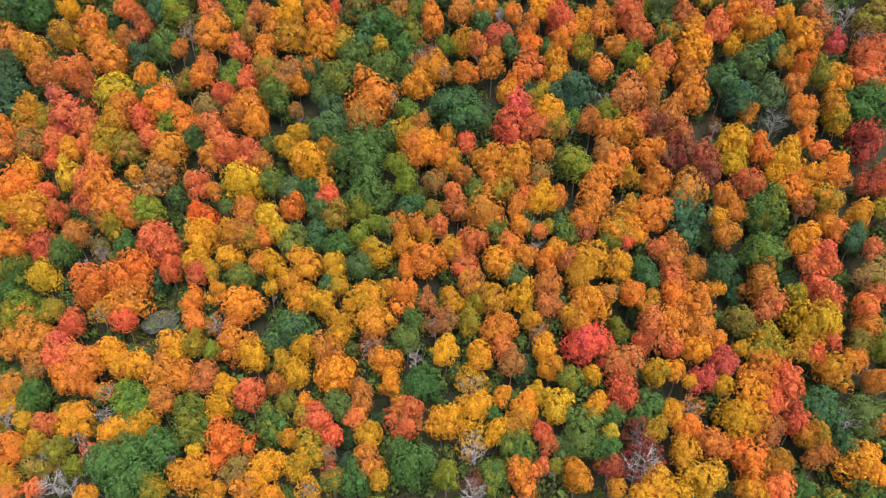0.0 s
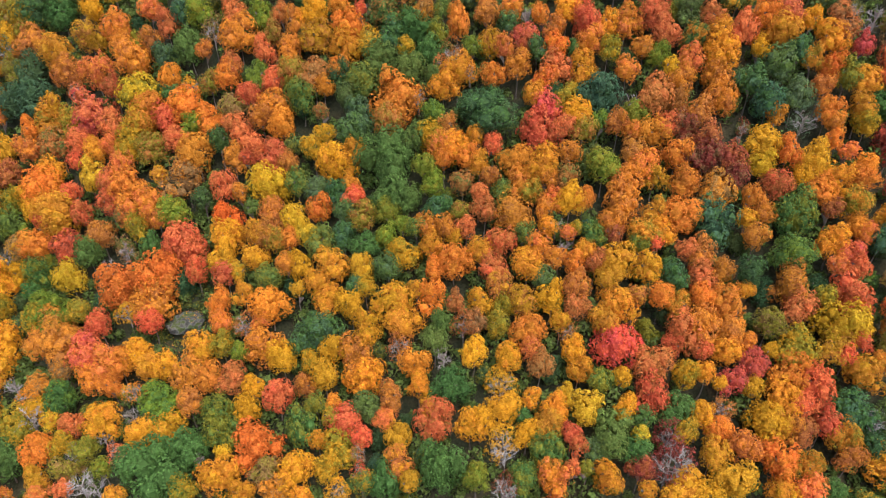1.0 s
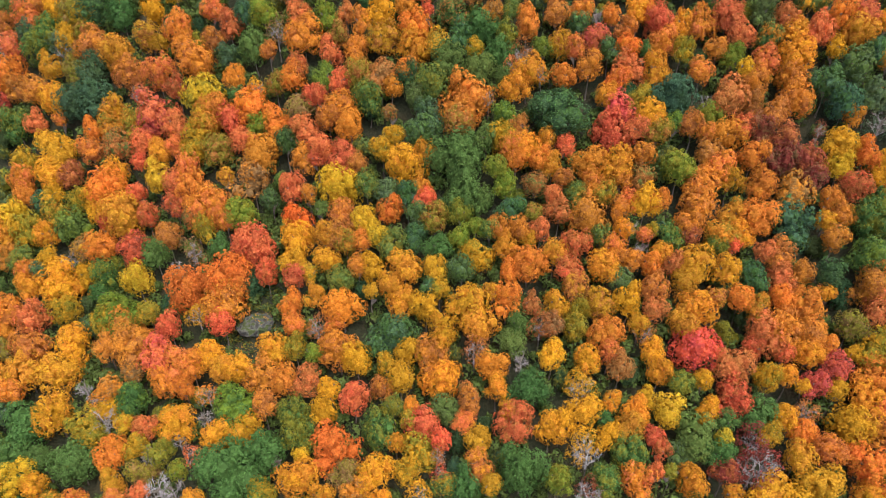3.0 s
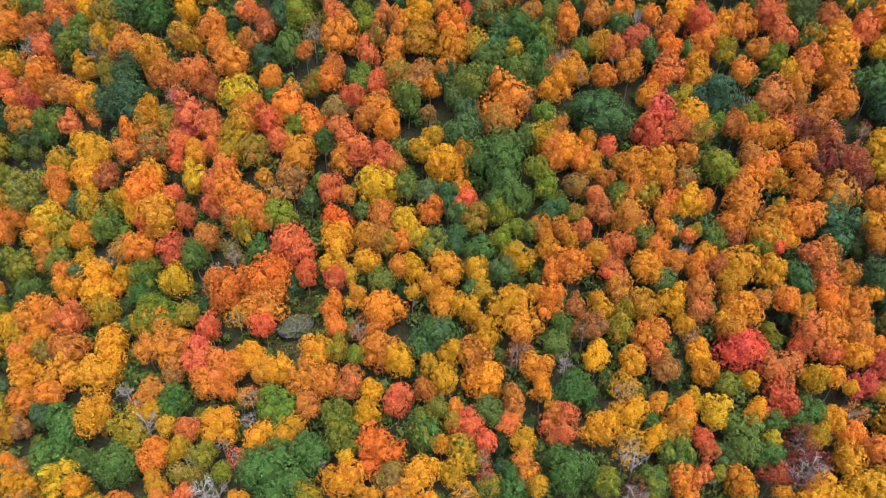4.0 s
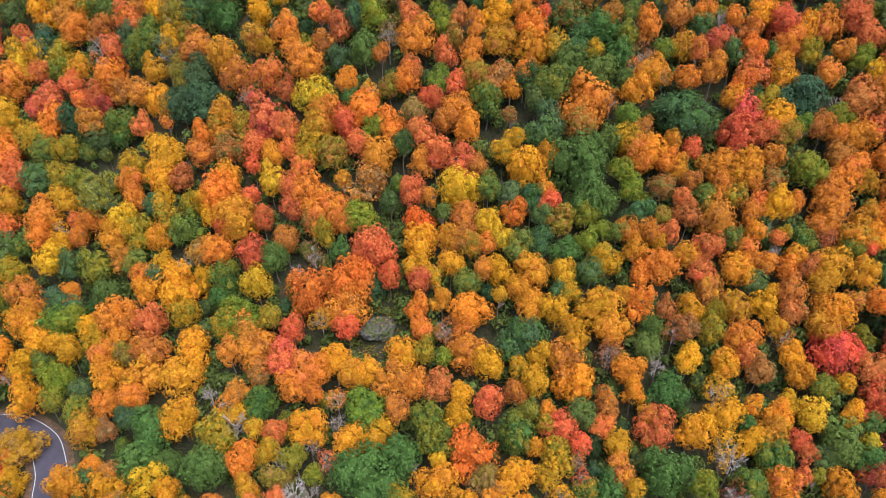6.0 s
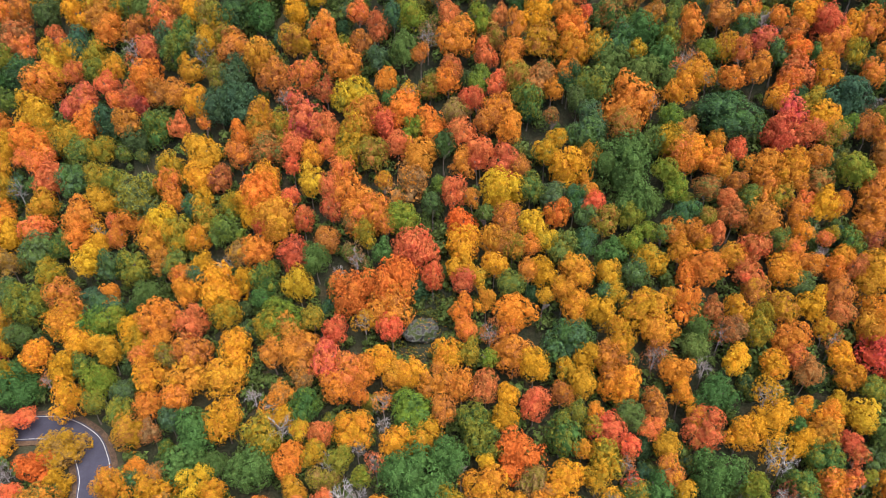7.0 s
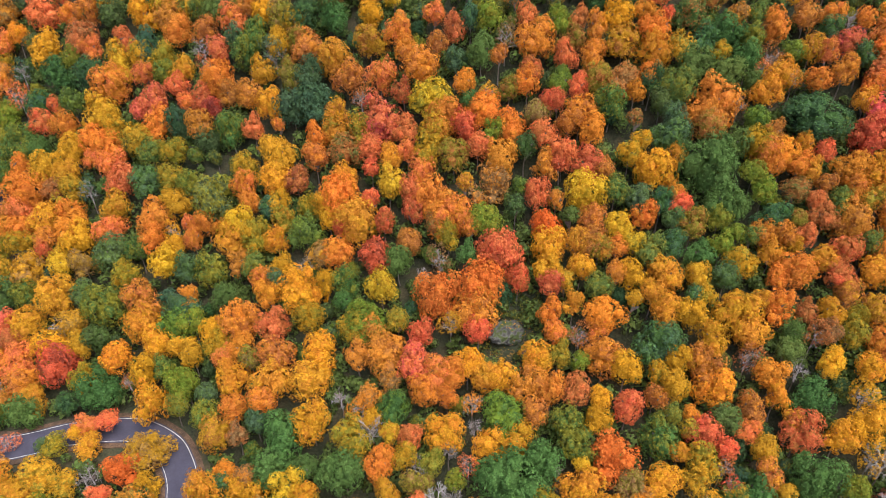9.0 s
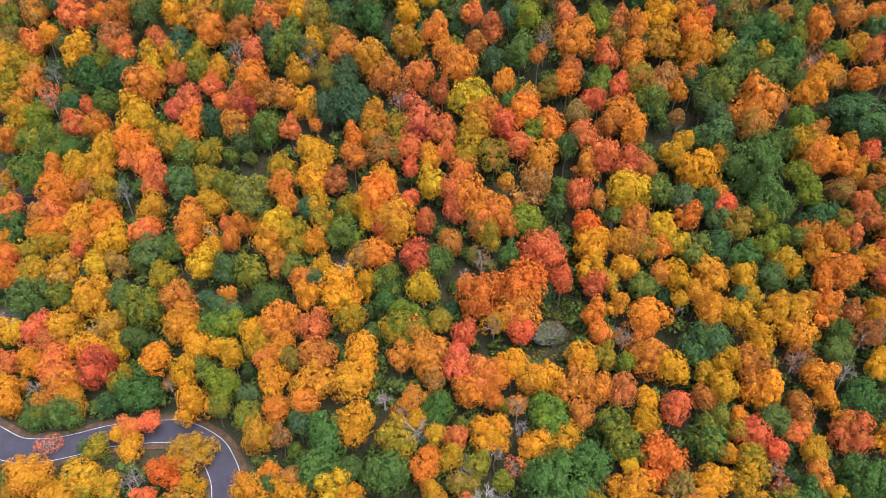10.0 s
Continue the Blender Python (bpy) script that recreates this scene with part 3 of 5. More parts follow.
tree("gr", "ol", -23.4, 145.1, 80.8, 4.4, 4.9)
tree("gr", "gr", -13.1, 146.0, 83.6, 3.8, 4.2)
tree("oc", "or", -16.1, 141.7, 78.8, 5.7, 6.4)
tree("ba", "or", -11.1, 140.2, 79.7, 2.5, 2.8)
tree("ru", "ol", -17.9, 137.1, 75.8, 3.7, 4.2)
tree("lg", "gr", -7.9, 137.0, 77.3, 3.1, 3.4)
tree("go", "ol", -8.5, 132.9, 73.6, 4.0, 4.4)
tree("ru", "or", -4.8, 134.1, 76.2, 2.4, 2.7)
tree("or", "cr", -6.6, 130.9, 72.9, 3.6, 4.1)
tree("lg", "gr", -48.3, 150.4, 79.9, 2.9, 3.6)
tree("cr", "rd", -44.6, 148.5, 79.7, 2.6, 3.7)
tree("rd", "cr", -49.3, 146.8, 77.1, 2.3, 2.9)
tree("or", "ru", -44.4, 143.8, 75.5, 3.8, 4.3)
tree("or", "or", -42.0, 140.0, 73.4, 3.5, 4.3)
tree("ru", "or", -46.9, 142.1, 73.7, 3.2, 3.6)
tree("gr", "ol", -37.8, 144.5, 77.4, 3.8, 5.1)
tree("or", "or", -32.4, 145.4, 79.9, 2.2, 2.9)
tree("ru", "gr", -32.8, 140.4, 76.1, 1.9, 2.1)
tree("dg", "gr", -28.7, 147.3, 81.6, 3.2, 4.3)
tree("dg", "gr", -27.2, 143.0, 78.3, 3.2, 3.5)
tree("te", "gr", -24.4, 138.9, 75.7, 3.7, 4.2)
tree("dg", "dg", -38.4, 145.9, 70.5, 3.3, 3.7)
tree("cr", "rd", -48.4, 136.6, 68.9, 3.8, 4.3)
tree("rd", "cr", -43.5, 133.8, 67.8, 3.8, 4.2)
tree("ru", "or", -40.0, 132.3, 68.0, 2.5, 2.8)
tree("go", "ol", -31.9, 136.1, 72.8, 2.5, 2.8)
tree("go", "ol", -34.4, 134.3, 70.4, 3.1, 3.5)
tree("am", "or", -29.8, 131.0, 68.3, 4.6, 5.2)
tree("or", "go", -25.3, 132.3, 70.7, 2.8, 3.5)
tree("gr", "te", -25.6, 136.2, 72.9, 4.4, 4.9)
tree("gr", "gr", -17.8, 130.4, 69.3, 6.7, 7.5)
tree("gr", "gr", -11.6, 133.1, 73.7, 3.1, 3.4)
tree("lg", "ol", -9.6, 127.5, 70.1, 2.7, 3.0)
tree("or", "go", -2.9, 130.2, 72.7, 3.6, 4.1)
tree("oc", "or", -0.5, 127.9, 71.9, 3.0, 3.4)
tree("oc", "or", -5.3, 127.8, 71.3, 2.4, 2.7)
tree("dg", "gr", 3.4, 136.2, 78.8, 7.0, 4.6)
tree("ye", "am", -44.5, 128.9, 63.6, 5.0, 5.6)
tree("ru", "or", -43.2, 123.3, 60.2, 3.7, 4.1)
tree("gr", "gr", -47.6, 124.4, 61.2, 1.9, 2.1)
tree("gr", "ol", -37.8, 128.3, 65.2, 3.1, 3.5)
tree("te", "gr", -33.2, 125.9, 64.4, 3.1, 3.4)
tree("or", "or", -25.6, 125.8, 65.6, 2.4, 2.7)
tree("gr", "te", -28.6, 124.7, 64.7, 2.7, 3.5)
tree("rd", "cr", -24.8, 123.5, 64.5, 2.4, 2.7)
tree("ro", "or", -32.3, 122.8, 62.2, 3.0, 4.3)
tree("gr", "te", -26.5, 121.2, 62.7, 2.4, 3.1)
tree("ye", "go", -37.8, 121.2, 60.4, 3.0, 3.4)
tree("ye", "ol", -35.0, 117.9, 58.6, 2.4, 2.7)
tree("gr", "ol", -31.9, 116.5, 57.4, 4.2, 4.7)
tree("or", "am", -46.6, 119.8, 57.6, 2.8, 4.0)
tree("ol", "or", -41.9, 118.1, 57.4, 2.7, 3.1)
tree("oc", "or", -38.7, 117.4, 57.7, 2.7, 3.0)
tree("am", "or", -46.0, 114.8, 54.3, 3.0, 3.4)
tree("gr", "ol", -42.5, 111.0, 52.3, 3.0, 3.3)
tree("or", "ru", -38.9, 112.9, 54.7, 2.4, 2.7)
tree("am", "go", -35.9, 112.5, 54.4, 3.0, 4.8)
tree("or", "am", -29.1, 111.8, 54.9, 3.8, 4.3)
tree("or", "am", -31.9, 108.9, 52.8, 2.9, 3.3)
tree("or", "am", -29.8, 105.9, 51.0, 3.2, 3.6)
tree("go", "am", -35.9, 107.8, 52.1, 1.8, 2.0)
tree("go", "ye", -22.9, 110.8, 55.7, 2.6, 3.4)
tree("go", "ol", -21.6, 107.6, 53.3, 2.3, 2.6)
tree("gr", "te", -23.9, 107.7, 53.4, 2.0, 2.3)
tree("ol", "ru", -22.8, 120.0, 62.1, 3.3, 4.1)
tree("ol", "lg", -17.3, 120.3, 63.3, 2.7, 3.4)
tree("lg", "ol", -17.2, 116.0, 60.0, 3.0, 3.3)
tree("lg", "ol", -14.2, 117.3, 61.6, 2.1, 2.3)
tree("gr", "gr", -13.1, 122.1, 65.0, 2.7, 3.4)
tree("gr", "te", -6.5, 119.6, 63.9, 3.6, 4.0)
tree("or", "ru", -8.8, 116.7, 62.0, 2.9, 3.3)
tree("or", "ru", -5.2, 116.2, 62.0, 2.9, 3.3)
tree("go", "or", -3.4, 114.0, 61.2, 1.8, 2.0)
tree("or", "go", -8.1, 113.5, 59.7, 2.6, 3.0)
tree("go", "ol", -14.1, 112.9, 57.6, 3.5, 4.0)
tree("gr", "te", -17.0, 110.4, 56.1, 2.9, 3.3)
tree("gr", "gr", -21.9, 114.5, 58.2, 3.0, 3.3)
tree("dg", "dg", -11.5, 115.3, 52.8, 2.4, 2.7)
tree("oc", "or", -3.4, 110.6, 57.3, 4.4, 4.9)
tree("oc", "or", -7.5, 109.2, 56.7, 2.6, 2.9)
tree("go", "or", -15.6, 104.4, 51.2, 4.9, 5.5)
tree("am", "go", -24.4, 104.2, 50.6, 3.5, 3.9)
tree("go", "or", -21.3, 100.6, 48.3, 3.4, 3.9)
tree("or", "am", -13.7, 100.9, 49.2, 4.0, 4.5)
tree("go", "ru", -10.9, 105.7, 54.0, 2.3, 2.6)
tree("oc", "or", -8.0, 104.5, 53.4, 3.4, 3.8)
tree("gr", "gr", -6.1, 99.5, 50.5, 2.8, 4.5)
tree("ru", "cr", -3.3, 102.9, 53.4, 2.3, 3.6)
tree("ru", "ba", -1.6, 99.2, 50.7, 2.8, 3.2)
tree("gr", "te", -31.7, 100.7, 46.1, 5.1, 5.7)
tree("or", "or", -42.1, 106.4, 48.7, 4.1, 4.6)
tree("or", "cr", -43.5, 103.6, 47.3, 2.3, 2.6)
tree("dg", "dg", -39.8, 108.0, 42.9, 2.4, 2.7)
tree("dg", "dg", -37.6, 111.4, 45.6, 2.5, 2.8)
tree("ru", "or", -42.8, 119.5, 57.5, 3.7, 4.1)
tree("or", "ru", -42.4, 98.9, 44.2, 4.3, 4.9)
tree("go", "am", -38.5, 96.4, 43.7, 3.4, 3.8)
tree("cr", "rd", -38.9, 90.1, 39.8, 3.4, 4.4)
tree("go", "am", -43.8, 91.9, 40.3, 2.3, 2.5)
tree("ru", "or", -33.3, 91.2, 41.1, 2.8, 3.2)
tree("go", "ol", -32.5, 95.3, 44.1, 2.0, 2.8)
tree("go", "am", -28.0, 97.1, 45.5, 2.9, 3.8)
tree("go", "am", -29.4, 92.9, 42.6, 3.4, 3.8)
tree("or", "ru", -23.3, 96.1, 45.0, 4.0, 4.4)
tree("or", "am", -20.8, 92.3, 42.7, 4.5, 5.0)
tree("ru", "or", -16.0, 87.9, 41.7, 3.0, 4.0)
tree("cr", "or", -16.9, 84.7, 39.4, 2.5, 2.8)
tree("ba", "ru", -14.7, 96.8, 46.9, 3.4, 3.8)
tree("or", "or", -10.6, 93.2, 45.2, 3.6, 4.1)
tree("or", "go", -10.5, 89.6, 43.1, 2.8, 3.1)
tree("gr", "gr", -7.2, 96.6, 48.5, 2.8, 3.1)
tree("ba", "", -5.5, 94.2, 46.5, 3.1, 3.4)
tree("gr", "gr", -3.8, 89.5, 43.1, 4.1, 4.6)
tree("am", "ye", 0.4, 94.4, 47.5, 2.8, 4.3)
tree("or", "go", -8.1, 85.7, 41.2, 2.2, 2.4)
tree("rd", "ru", -7.2, 84.1, 39.8, 4.2, 5.0)
tree("gr", "dg", -20.4, 86.8, 40.1, 3.0, 3.4)
tree("or", "or", -27.2, 87.7, 40.3, 1.7, 1.9)
tree("ol", "gr", -30.7, 87.9, 39.7, 2.5, 2.8)
tree("gr", "ol", -33.8, 84.6, 37.0, 3.9, 5.7)
tree("ol", "go", -27.6, 85.6, 38.6, 2.2, 2.5)
tree("rd", "cr", -24.8, 84.8, 38.0, 3.3, 3.7)
tree("rd", "cr", -21.2, 81.9, 37.5, 2.2, 2.4)
tree("ba", "", -23.8, 86.4, 39.5, 2.2, 2.5)
tree("ol", "go", -25.7, 80.7, 35.3, 4.1, 4.6)
tree("or", "go", -30.1, 81.9, 36.4, 2.2, 2.4)
tree("am", "go", -14.1, 81.7, 37.7, 3.0, 3.3)
tree("ba", "ru", -22.1, 79.1, 35.9, 2.2, 3.5)
tree("dg", "dg", -18.7, 83.9, 30.9, 2.8, 4.5)
tree("ru", "am", -14.4, 77.7, 35.7, 2.9, 3.3)
tree("am", "or", -34.1, 77.1, 33.1, 3.8, 4.2)
tree("go", "ol", -27.5, 77.4, 33.6, 3.2, 3.6)
tree("am", "ba", -25.5, 73.7, 32.0, 2.7, 3.0)
tree("or", "br", -38.2, 74.2, 30.5, 3.2, 3.6)
tree("or", "am", -32.6, 72.7, 30.2, 3.2, 3.6)
tree("br", "ol", -39.6, 77.1, 32.4, 3.2, 3.6)
tree("gr", "go", -20.8, 74.7, 33.1, 2.7, 3.0)
tree("gr", "gr", -17.0, 75.0, 33.6, 3.2, 5.1)
tree("am", "go", -12.1, 74.2, 34.1, 2.1, 3.4)
tree("gr", "gr", -6.3, 76.6, 34.7, 5.0, 8.0)
tree("am", "or", -0.4, 82.6, 40.1, 3.2, 5.2)
tree("ol", "lg", 0.6, 74.9, 35.7, 2.1, 3.4)
tree("ba", "rd", -21.3, 75.9, 34.1, 2.1, 2.4)
tree("ru", "or", 3.9, 153.3, 93.6, 3.1, 3.5)
tree("gr", "te", 8.8, 150.3, 92.6, 2.5, 2.8)
tree("or", "cr", 9.5, 152.4, 94.5, 2.5, 2.8)
tree("ba", "", 12.5, 151.0, 93.9, 2.2, 3.1)
tree("oc", "or", 15.6, 150.3, 94.2, 2.2, 2.7)
tree("ru", "or", 18.6, 148.3, 92.4, 2.5, 2.7)
tree("or", "am", 21.7, 151.1, 95.2, 3.1, 3.4)
tree("rd", "cr", 25.3, 148.6, 93.8, 3.7, 4.1)
tree("or", "cr", 33.6, 147.1, 94.0, 3.6, 4.1)
tree("or", "am", 29.9, 147.1, 94.1, 2.4, 2.7)
tree("rd", "cr", 39.5, 147.2, 95.2, 3.6, 4.0)
tree("cr", "rd", 41.6, 143.9, 92.8, 3.0, 3.3)
tree("go", "ru", 4.5, 147.5, 88.9, 2.8, 3.5)
tree("lg", "gr", 0.7, 147.3, 88.3, 2.5, 2.8)
tree("cr", "pk", 11.9, 147.6, 90.2, 3.1, 3.4)
tree("cr", "or", 7.5, 146.2, 88.8, 2.5, 3.5)
tree("gr", "te", 14.9, 145.0, 88.7, 2.8, 3.1)
tree("ro", "or", 18.5, 144.6, 89.4, 3.0, 3.4)
tree("cr", "ru", 17.8, 141.6, 86.0, 3.9, 4.4)
tree("or", "ru", 10.6, 142.9, 86.3, 3.1, 3.4)
tree("oc", "or", 5.0, 141.7, 84.2, 3.1, 3.4)
tree("or", "ba", 0.1, 142.8, 84.4, 2.5, 2.8)
tree("gr", "gr", 22.0, 143.6, 89.3, 1.8, 2.4)
tree("or", "cr", 26.3, 145.1, 90.8, 3.3, 3.7)
tree("ol", "go", 29.7, 142.7, 89.8, 2.4, 3.9)
tree("or", "am", 24.3, 140.3, 86.5, 3.3, 3.7)
tree("or", "cr", 33.0, 138.4, 86.8, 2.7, 3.0)
tree("or", "ru", 36.7, 141.8, 90.3, 2.7, 3.0)
tree("lg", "ol", 39.6, 140.2, 89.4, 2.7, 3.3)
tree("ye", "go", 42.3, 137.9, 88.0, 1.8, 2.7)
tree("cr", "or", 45.9, 138.6, 88.8, 3.0, 4.0)
tree("or", "ru", 43.9, 135.6, 85.8, 2.9, 3.3)
tree("te", "dg", 27.2, 135.9, 82.4, 5.0, 5.6)
tree("ro", "or", 16.5, 139.1, 84.1, 2.7, 4.2)
tree("or", "am", 14.1, 137.0, 81.9, 2.4, 3.5)
tree("dg", "gr", 18.2, 136.8, 82.7, 1.8, 2.8)
tree("ol", "go", 20.6, 135.8, 82.2, 2.7, 3.0)
tree("pk", "cr", 16.4, 134.9, 80.1, 3.3, 3.7)
tree("am", "or", 22.9, 132.6, 79.6, 3.3, 3.7)
tree("rd", "cr", 14.6, 131.2, 76.3, 4.8, 5.3)
tree("cr", "ru", 19.8, 130.2, 77.5, 3.0, 3.3)
tree("ol", "ru", 23.9, 129.4, 77.4, 3.0, 3.3)
tree("lg", "gr", 27.4, 130.6, 79.3, 1.8, 2.8)
tree("ru", "or", 30.9, 129.9, 79.0, 2.6, 3.3)
tree("or", "cr", 33.6, 128.0, 78.1, 2.0, 2.7)
tree("ol", "lg", 34.4, 131.0, 80.5, 2.9, 3.3)
tree("ba", "", 34.0, 133.6, 82.4, 2.4, 2.7)
tree("ru", "cr", 38.7, 133.7, 82.9, 4.1, 4.6)
tree("ru", "or", 43.1, 131.9, 82.5, 2.9, 4.0)
tree("or", "or", 38.3, 127.5, 77.6, 3.5, 3.9)
tree("oc", "or", 42.5, 123.5, 75.2, 3.5, 3.9)
tree("ru", "rd", 40.6, 128.5, 79.2, 2.9, 3.3)
tree("mr", "br", 44.6, 127.8, 78.9, 3.5, 3.9)
tree("or", "go", 1.3, 131.1, 74.9, 2.1, 2.8)
tree("rd", "cr", 4.9, 129.4, 74.1, 2.1, 3.4)
tree("or", "or", 9.7, 125.9, 71.9, 3.6, 4.0)
tree("or", "am", 15.6, 124.8, 71.8, 4.1, 4.6)
tree("or", "ru", 20.9, 126.2, 74.1, 2.7, 3.0)
tree("dg", "dg", 25.4, 132.8, 72.8, 2.5, 2.8)
tree("or", "cr", 35.1, 122.7, 73.2, 3.5, 3.9)
tree("or", "am", 1.9, 126.7, 71.3, 2.4, 3.5)
tree("ru", "or", 33.6, 125.3, 75.0, 2.9, 3.3)
tree("or", "cr", 10.2, 122.8, 69.1, 3.5, 4.0)
tree("or", "ru", 16.0, 122.3, 70.6, 2.3, 2.6)
tree("ru", "or", 4.3, 123.8, 69.6, 2.4, 2.7)
tree("ru", "gr", 20.1, 121.7, 70.4, 2.9, 3.3)
tree("gr", "ol", 6.6, 121.1, 67.5, 2.7, 3.0)
tree("ol", "or", 12.5, 120.7, 68.1, 2.9, 3.3)
tree("or", "ru", 9.0, 117.5, 64.2, 4.7, 5.2)
tree("cr", "ru", 1.9, 121.1, 67.2, 2.4, 2.6)
tree("ru", "cr", 3.1, 118.3, 64.8, 2.9, 3.3)
tree("or", "ru", 15.3, 116.9, 65.9, 2.9, 3.3)
tree("cr", "or", 17.1, 118.8, 67.5, 2.3, 2.6)
tree("am", "go", 20.5, 118.2, 67.7, 3.2, 4.0)
tree("oc", "or", 23.3, 117.7, 68.3, 2.3, 3.7)
tree("lg", "ol", 27.7, 123.1, 72.5, 3.8, 4.2)
tree("or", "ru", 32.2, 119.9, 70.1, 4.0, 4.5)
tree("or", "ru", 30.9, 115.8, 66.1, 4.6, 5.1)
tree("or", "ru", 28.4, 113.8, 65.0, 2.9, 3.2)
tree("go", "or", 37.8, 120.3, 71.9, 2.9, 3.2)
tree("oc", "or", 43.3, 118.8, 71.4, 3.1, 4.3)
tree("oc", "or", 42.4, 113.7, 66.8, 4.0, 4.4)
tree("or", "go", 37.4, 114.7, 67.4, 2.6, 3.3)
tree("or", "ol", 35.0, 111.4, 64.0, 3.4, 3.8)
tree("or", "am", 38.3, 111.5, 64.9, 2.8, 3.2)
tree("rd", "cr", 36.9, 108.9, 63.4, 1.4, 2.3)
tree("ol", "gr", 33.1, 109.4, 62.9, 2.3, 2.5)
tree("ba", "gr", 17.5, 114.0, 64.3, 2.3, 2.6)
tree("or", "am", 15.8, 113.8, 63.8, 2.3, 2.6)
tree("cr", "or", 19.7, 112.2, 63.6, 1.7, 1.9)
tree("ba", "", 18.5, 110.4, 61.5, 2.3, 2.6)
tree("gr", "ol", 24.8, 112.0, 63.4, 2.6, 2.9)
tree("ol", "go", 21.4, 113.1, 64.3, 1.7, 1.9)
tree("ru", "mr", 28.7, 111.5, 64.1, 2.0, 2.7)
tree("gr", "ol", 11.1, 113.0, 62.6, 2.6, 2.9)
tree("ru", "rd", 5.9, 112.1, 60.6, 3.5, 3.9)
tree("or", "go", 1.9, 111.4, 59.7, 2.9, 3.2)
tree("ru", "rd", 4.2, 108.4, 57.8, 2.9, 3.2)
tree("or", "cr", 13.4, 111.0, 60.9, 3.4, 3.9)
tree("or", "am", 11.6, 108.1, 58.6, 3.4, 3.8)
tree("or", "ru", 16.8, 108.8, 59.8, 2.9, 3.2)
tree("ru", "go", 5.3, 105.4, 55.9, 2.8, 3.2)
tree("gr", "te", 14.9, 105.6, 57.3, 2.6, 2.9)
tree("oc", "or", 20.6, 107.5, 59.9, 2.6, 3.3)
tree("or", "go", 23.0, 109.4, 61.4, 2.3, 2.6)
tree("ru", "cr", 25.1, 107.4, 60.3, 2.3, 3.6)
tree("am", "or", 29.7, 107.4, 60.1, 4.0, 4.4)
tree("am", "or", 27.2, 104.5, 58.0, 2.8, 3.1)
tree("am", "or", 35.0, 105.4, 60.2, 2.8, 4.0)
tree("or", "go", 28.7, 100.2, 54.6, 3.9, 4.4)
tree("ru", "or", 21.0, 103.8, 57.1, 2.8, 4.1)
tree("ru", "cr", 20.9, 100.4, 54.2, 2.8, 3.1)
tree("go", "am", 16.0, 102.4, 55.3, 3.1, 4.9)
tree("go", "ru", 10.3, 102.4, 54.2, 3.4, 3.8)
tree("am", "or", 1.8, 102.7, 53.6, 2.8, 3.2)
tree("ol", "go", 6.4, 101.3, 53.3, 2.3, 3.6)
tree("ol", "go", 5.2, 98.7, 51.1, 2.8, 4.2)
tree("br", "ru", 0.7, 99.4, 51.2, 2.3, 3.6)
tree("oc", "or", 11.3, 97.4, 50.6, 3.6, 4.1)
tree("go", "or", 17.4, 98.0, 52.7, 2.2, 2.5)
tree("ba", "ru", 19.0, 96.3, 51.3, 2.2, 2.5)
tree("or", "am", 25.7, 97.7, 53.0, 3.3, 3.7)
tree("rd", "pk", 28.3, 93.9, 49.9, 4.9, 5.5)
tree("gr", "te", 39.8, 103.8, 59.4, 3.1, 3.9)
tree("ru", "cr", 42.9, 107.8, 62.8, 2.2, 3.6)
tree("oc", "or", 37.4, 100.9, 56.8, 2.8, 3.1)
tree("or", "ol", 40.5, 99.1, 56.2, 2.7, 3.1)
tree("dg", "dg", 35.6, 103.9, 51.0, 2.9, 4.3)
tree("ru", "go", 32.4, 100.9, 56.8, 2.2, 2.5)
tree("ru", "cr", 41.4, 95.2, 52.5, 4.4, 4.9)
tree("dg", "dg", 38.7, 100.4, 48.8, 2.3, 2.6)
tree("go", "or", 7.3, 92.8, 47.7, 2.8, 3.1)
tree("cr", "or", 11.8, 94.3, 48.7, 2.8, 3.1)
tree("ru", "br", 13.4, 91.7, 47.3, 2.7, 3.1)
tree("dg", "dg", 15.6, 93.1, 40.8, 2.8, 3.2)
tree("am", "or", 20.0, 93.7, 49.6, 2.5, 2.8)
tree("or", "am", 20.9, 90.3, 47.3, 2.7, 3.6)
tree("ol", "gr", 24.6, 88.3, 46.3, 2.7, 3.0)
tree("am", "go", 28.8, 88.4, 47.2, 1.9, 3.0)
tree("am", "or", 29.0, 83.6, 43.7, 2.7, 4.2)
tree("ru", "cr", 34.4, 90.5, 48.6, 3.8, 4.2)
tree("rd", "ru", 34.1, 85.7, 44.7, 4.3, 4.8)
tree("go", "ol", 40.6, 88.3, 48.1, 2.7, 4.3)
tree("rd", "ru", 38.9, 93.1, 51.1, 2.4, 2.7)
tree("am", "ba", 5.6, 89.0, 44.4, 3.6, 4.0)
tree("am", "go", 6.1, 84.8, 41.8, 3.5, 3.9)
tree("am", "go", 1.7, 83.3, 40.8, 2.7, 4.3)
tree("am", "ba", 5.5, 79.8, 38.5, 3.7, 4.2)
tree("gr", "gr", 9.8, 83.0, 42.1, 1.6, 2.6)
tree("or", "go", 11.5, 86.1, 44.0, 1.9, 2.8)
tree("or", "am", 15.8, 85.0, 43.3, 2.7, 3.0)
tree("go", "ye", 18.0, 86.6, 44.4, 2.2, 2.4)
tree("ye", "go", 21.7, 84.1, 43.1, 3.7, 4.2)
tree("or", "am", 14.6, 82.3, 41.3, 3.2, 3.6)
tree("am", "go", 10.3, 81.0, 40.2, 2.7, 3.0)
tree("gr", "ol", 14.0, 78.5, 38.4, 3.7, 4.1)
tree("gr", "ol", 9.1, 74.2, 35.8, 3.1, 3.5)
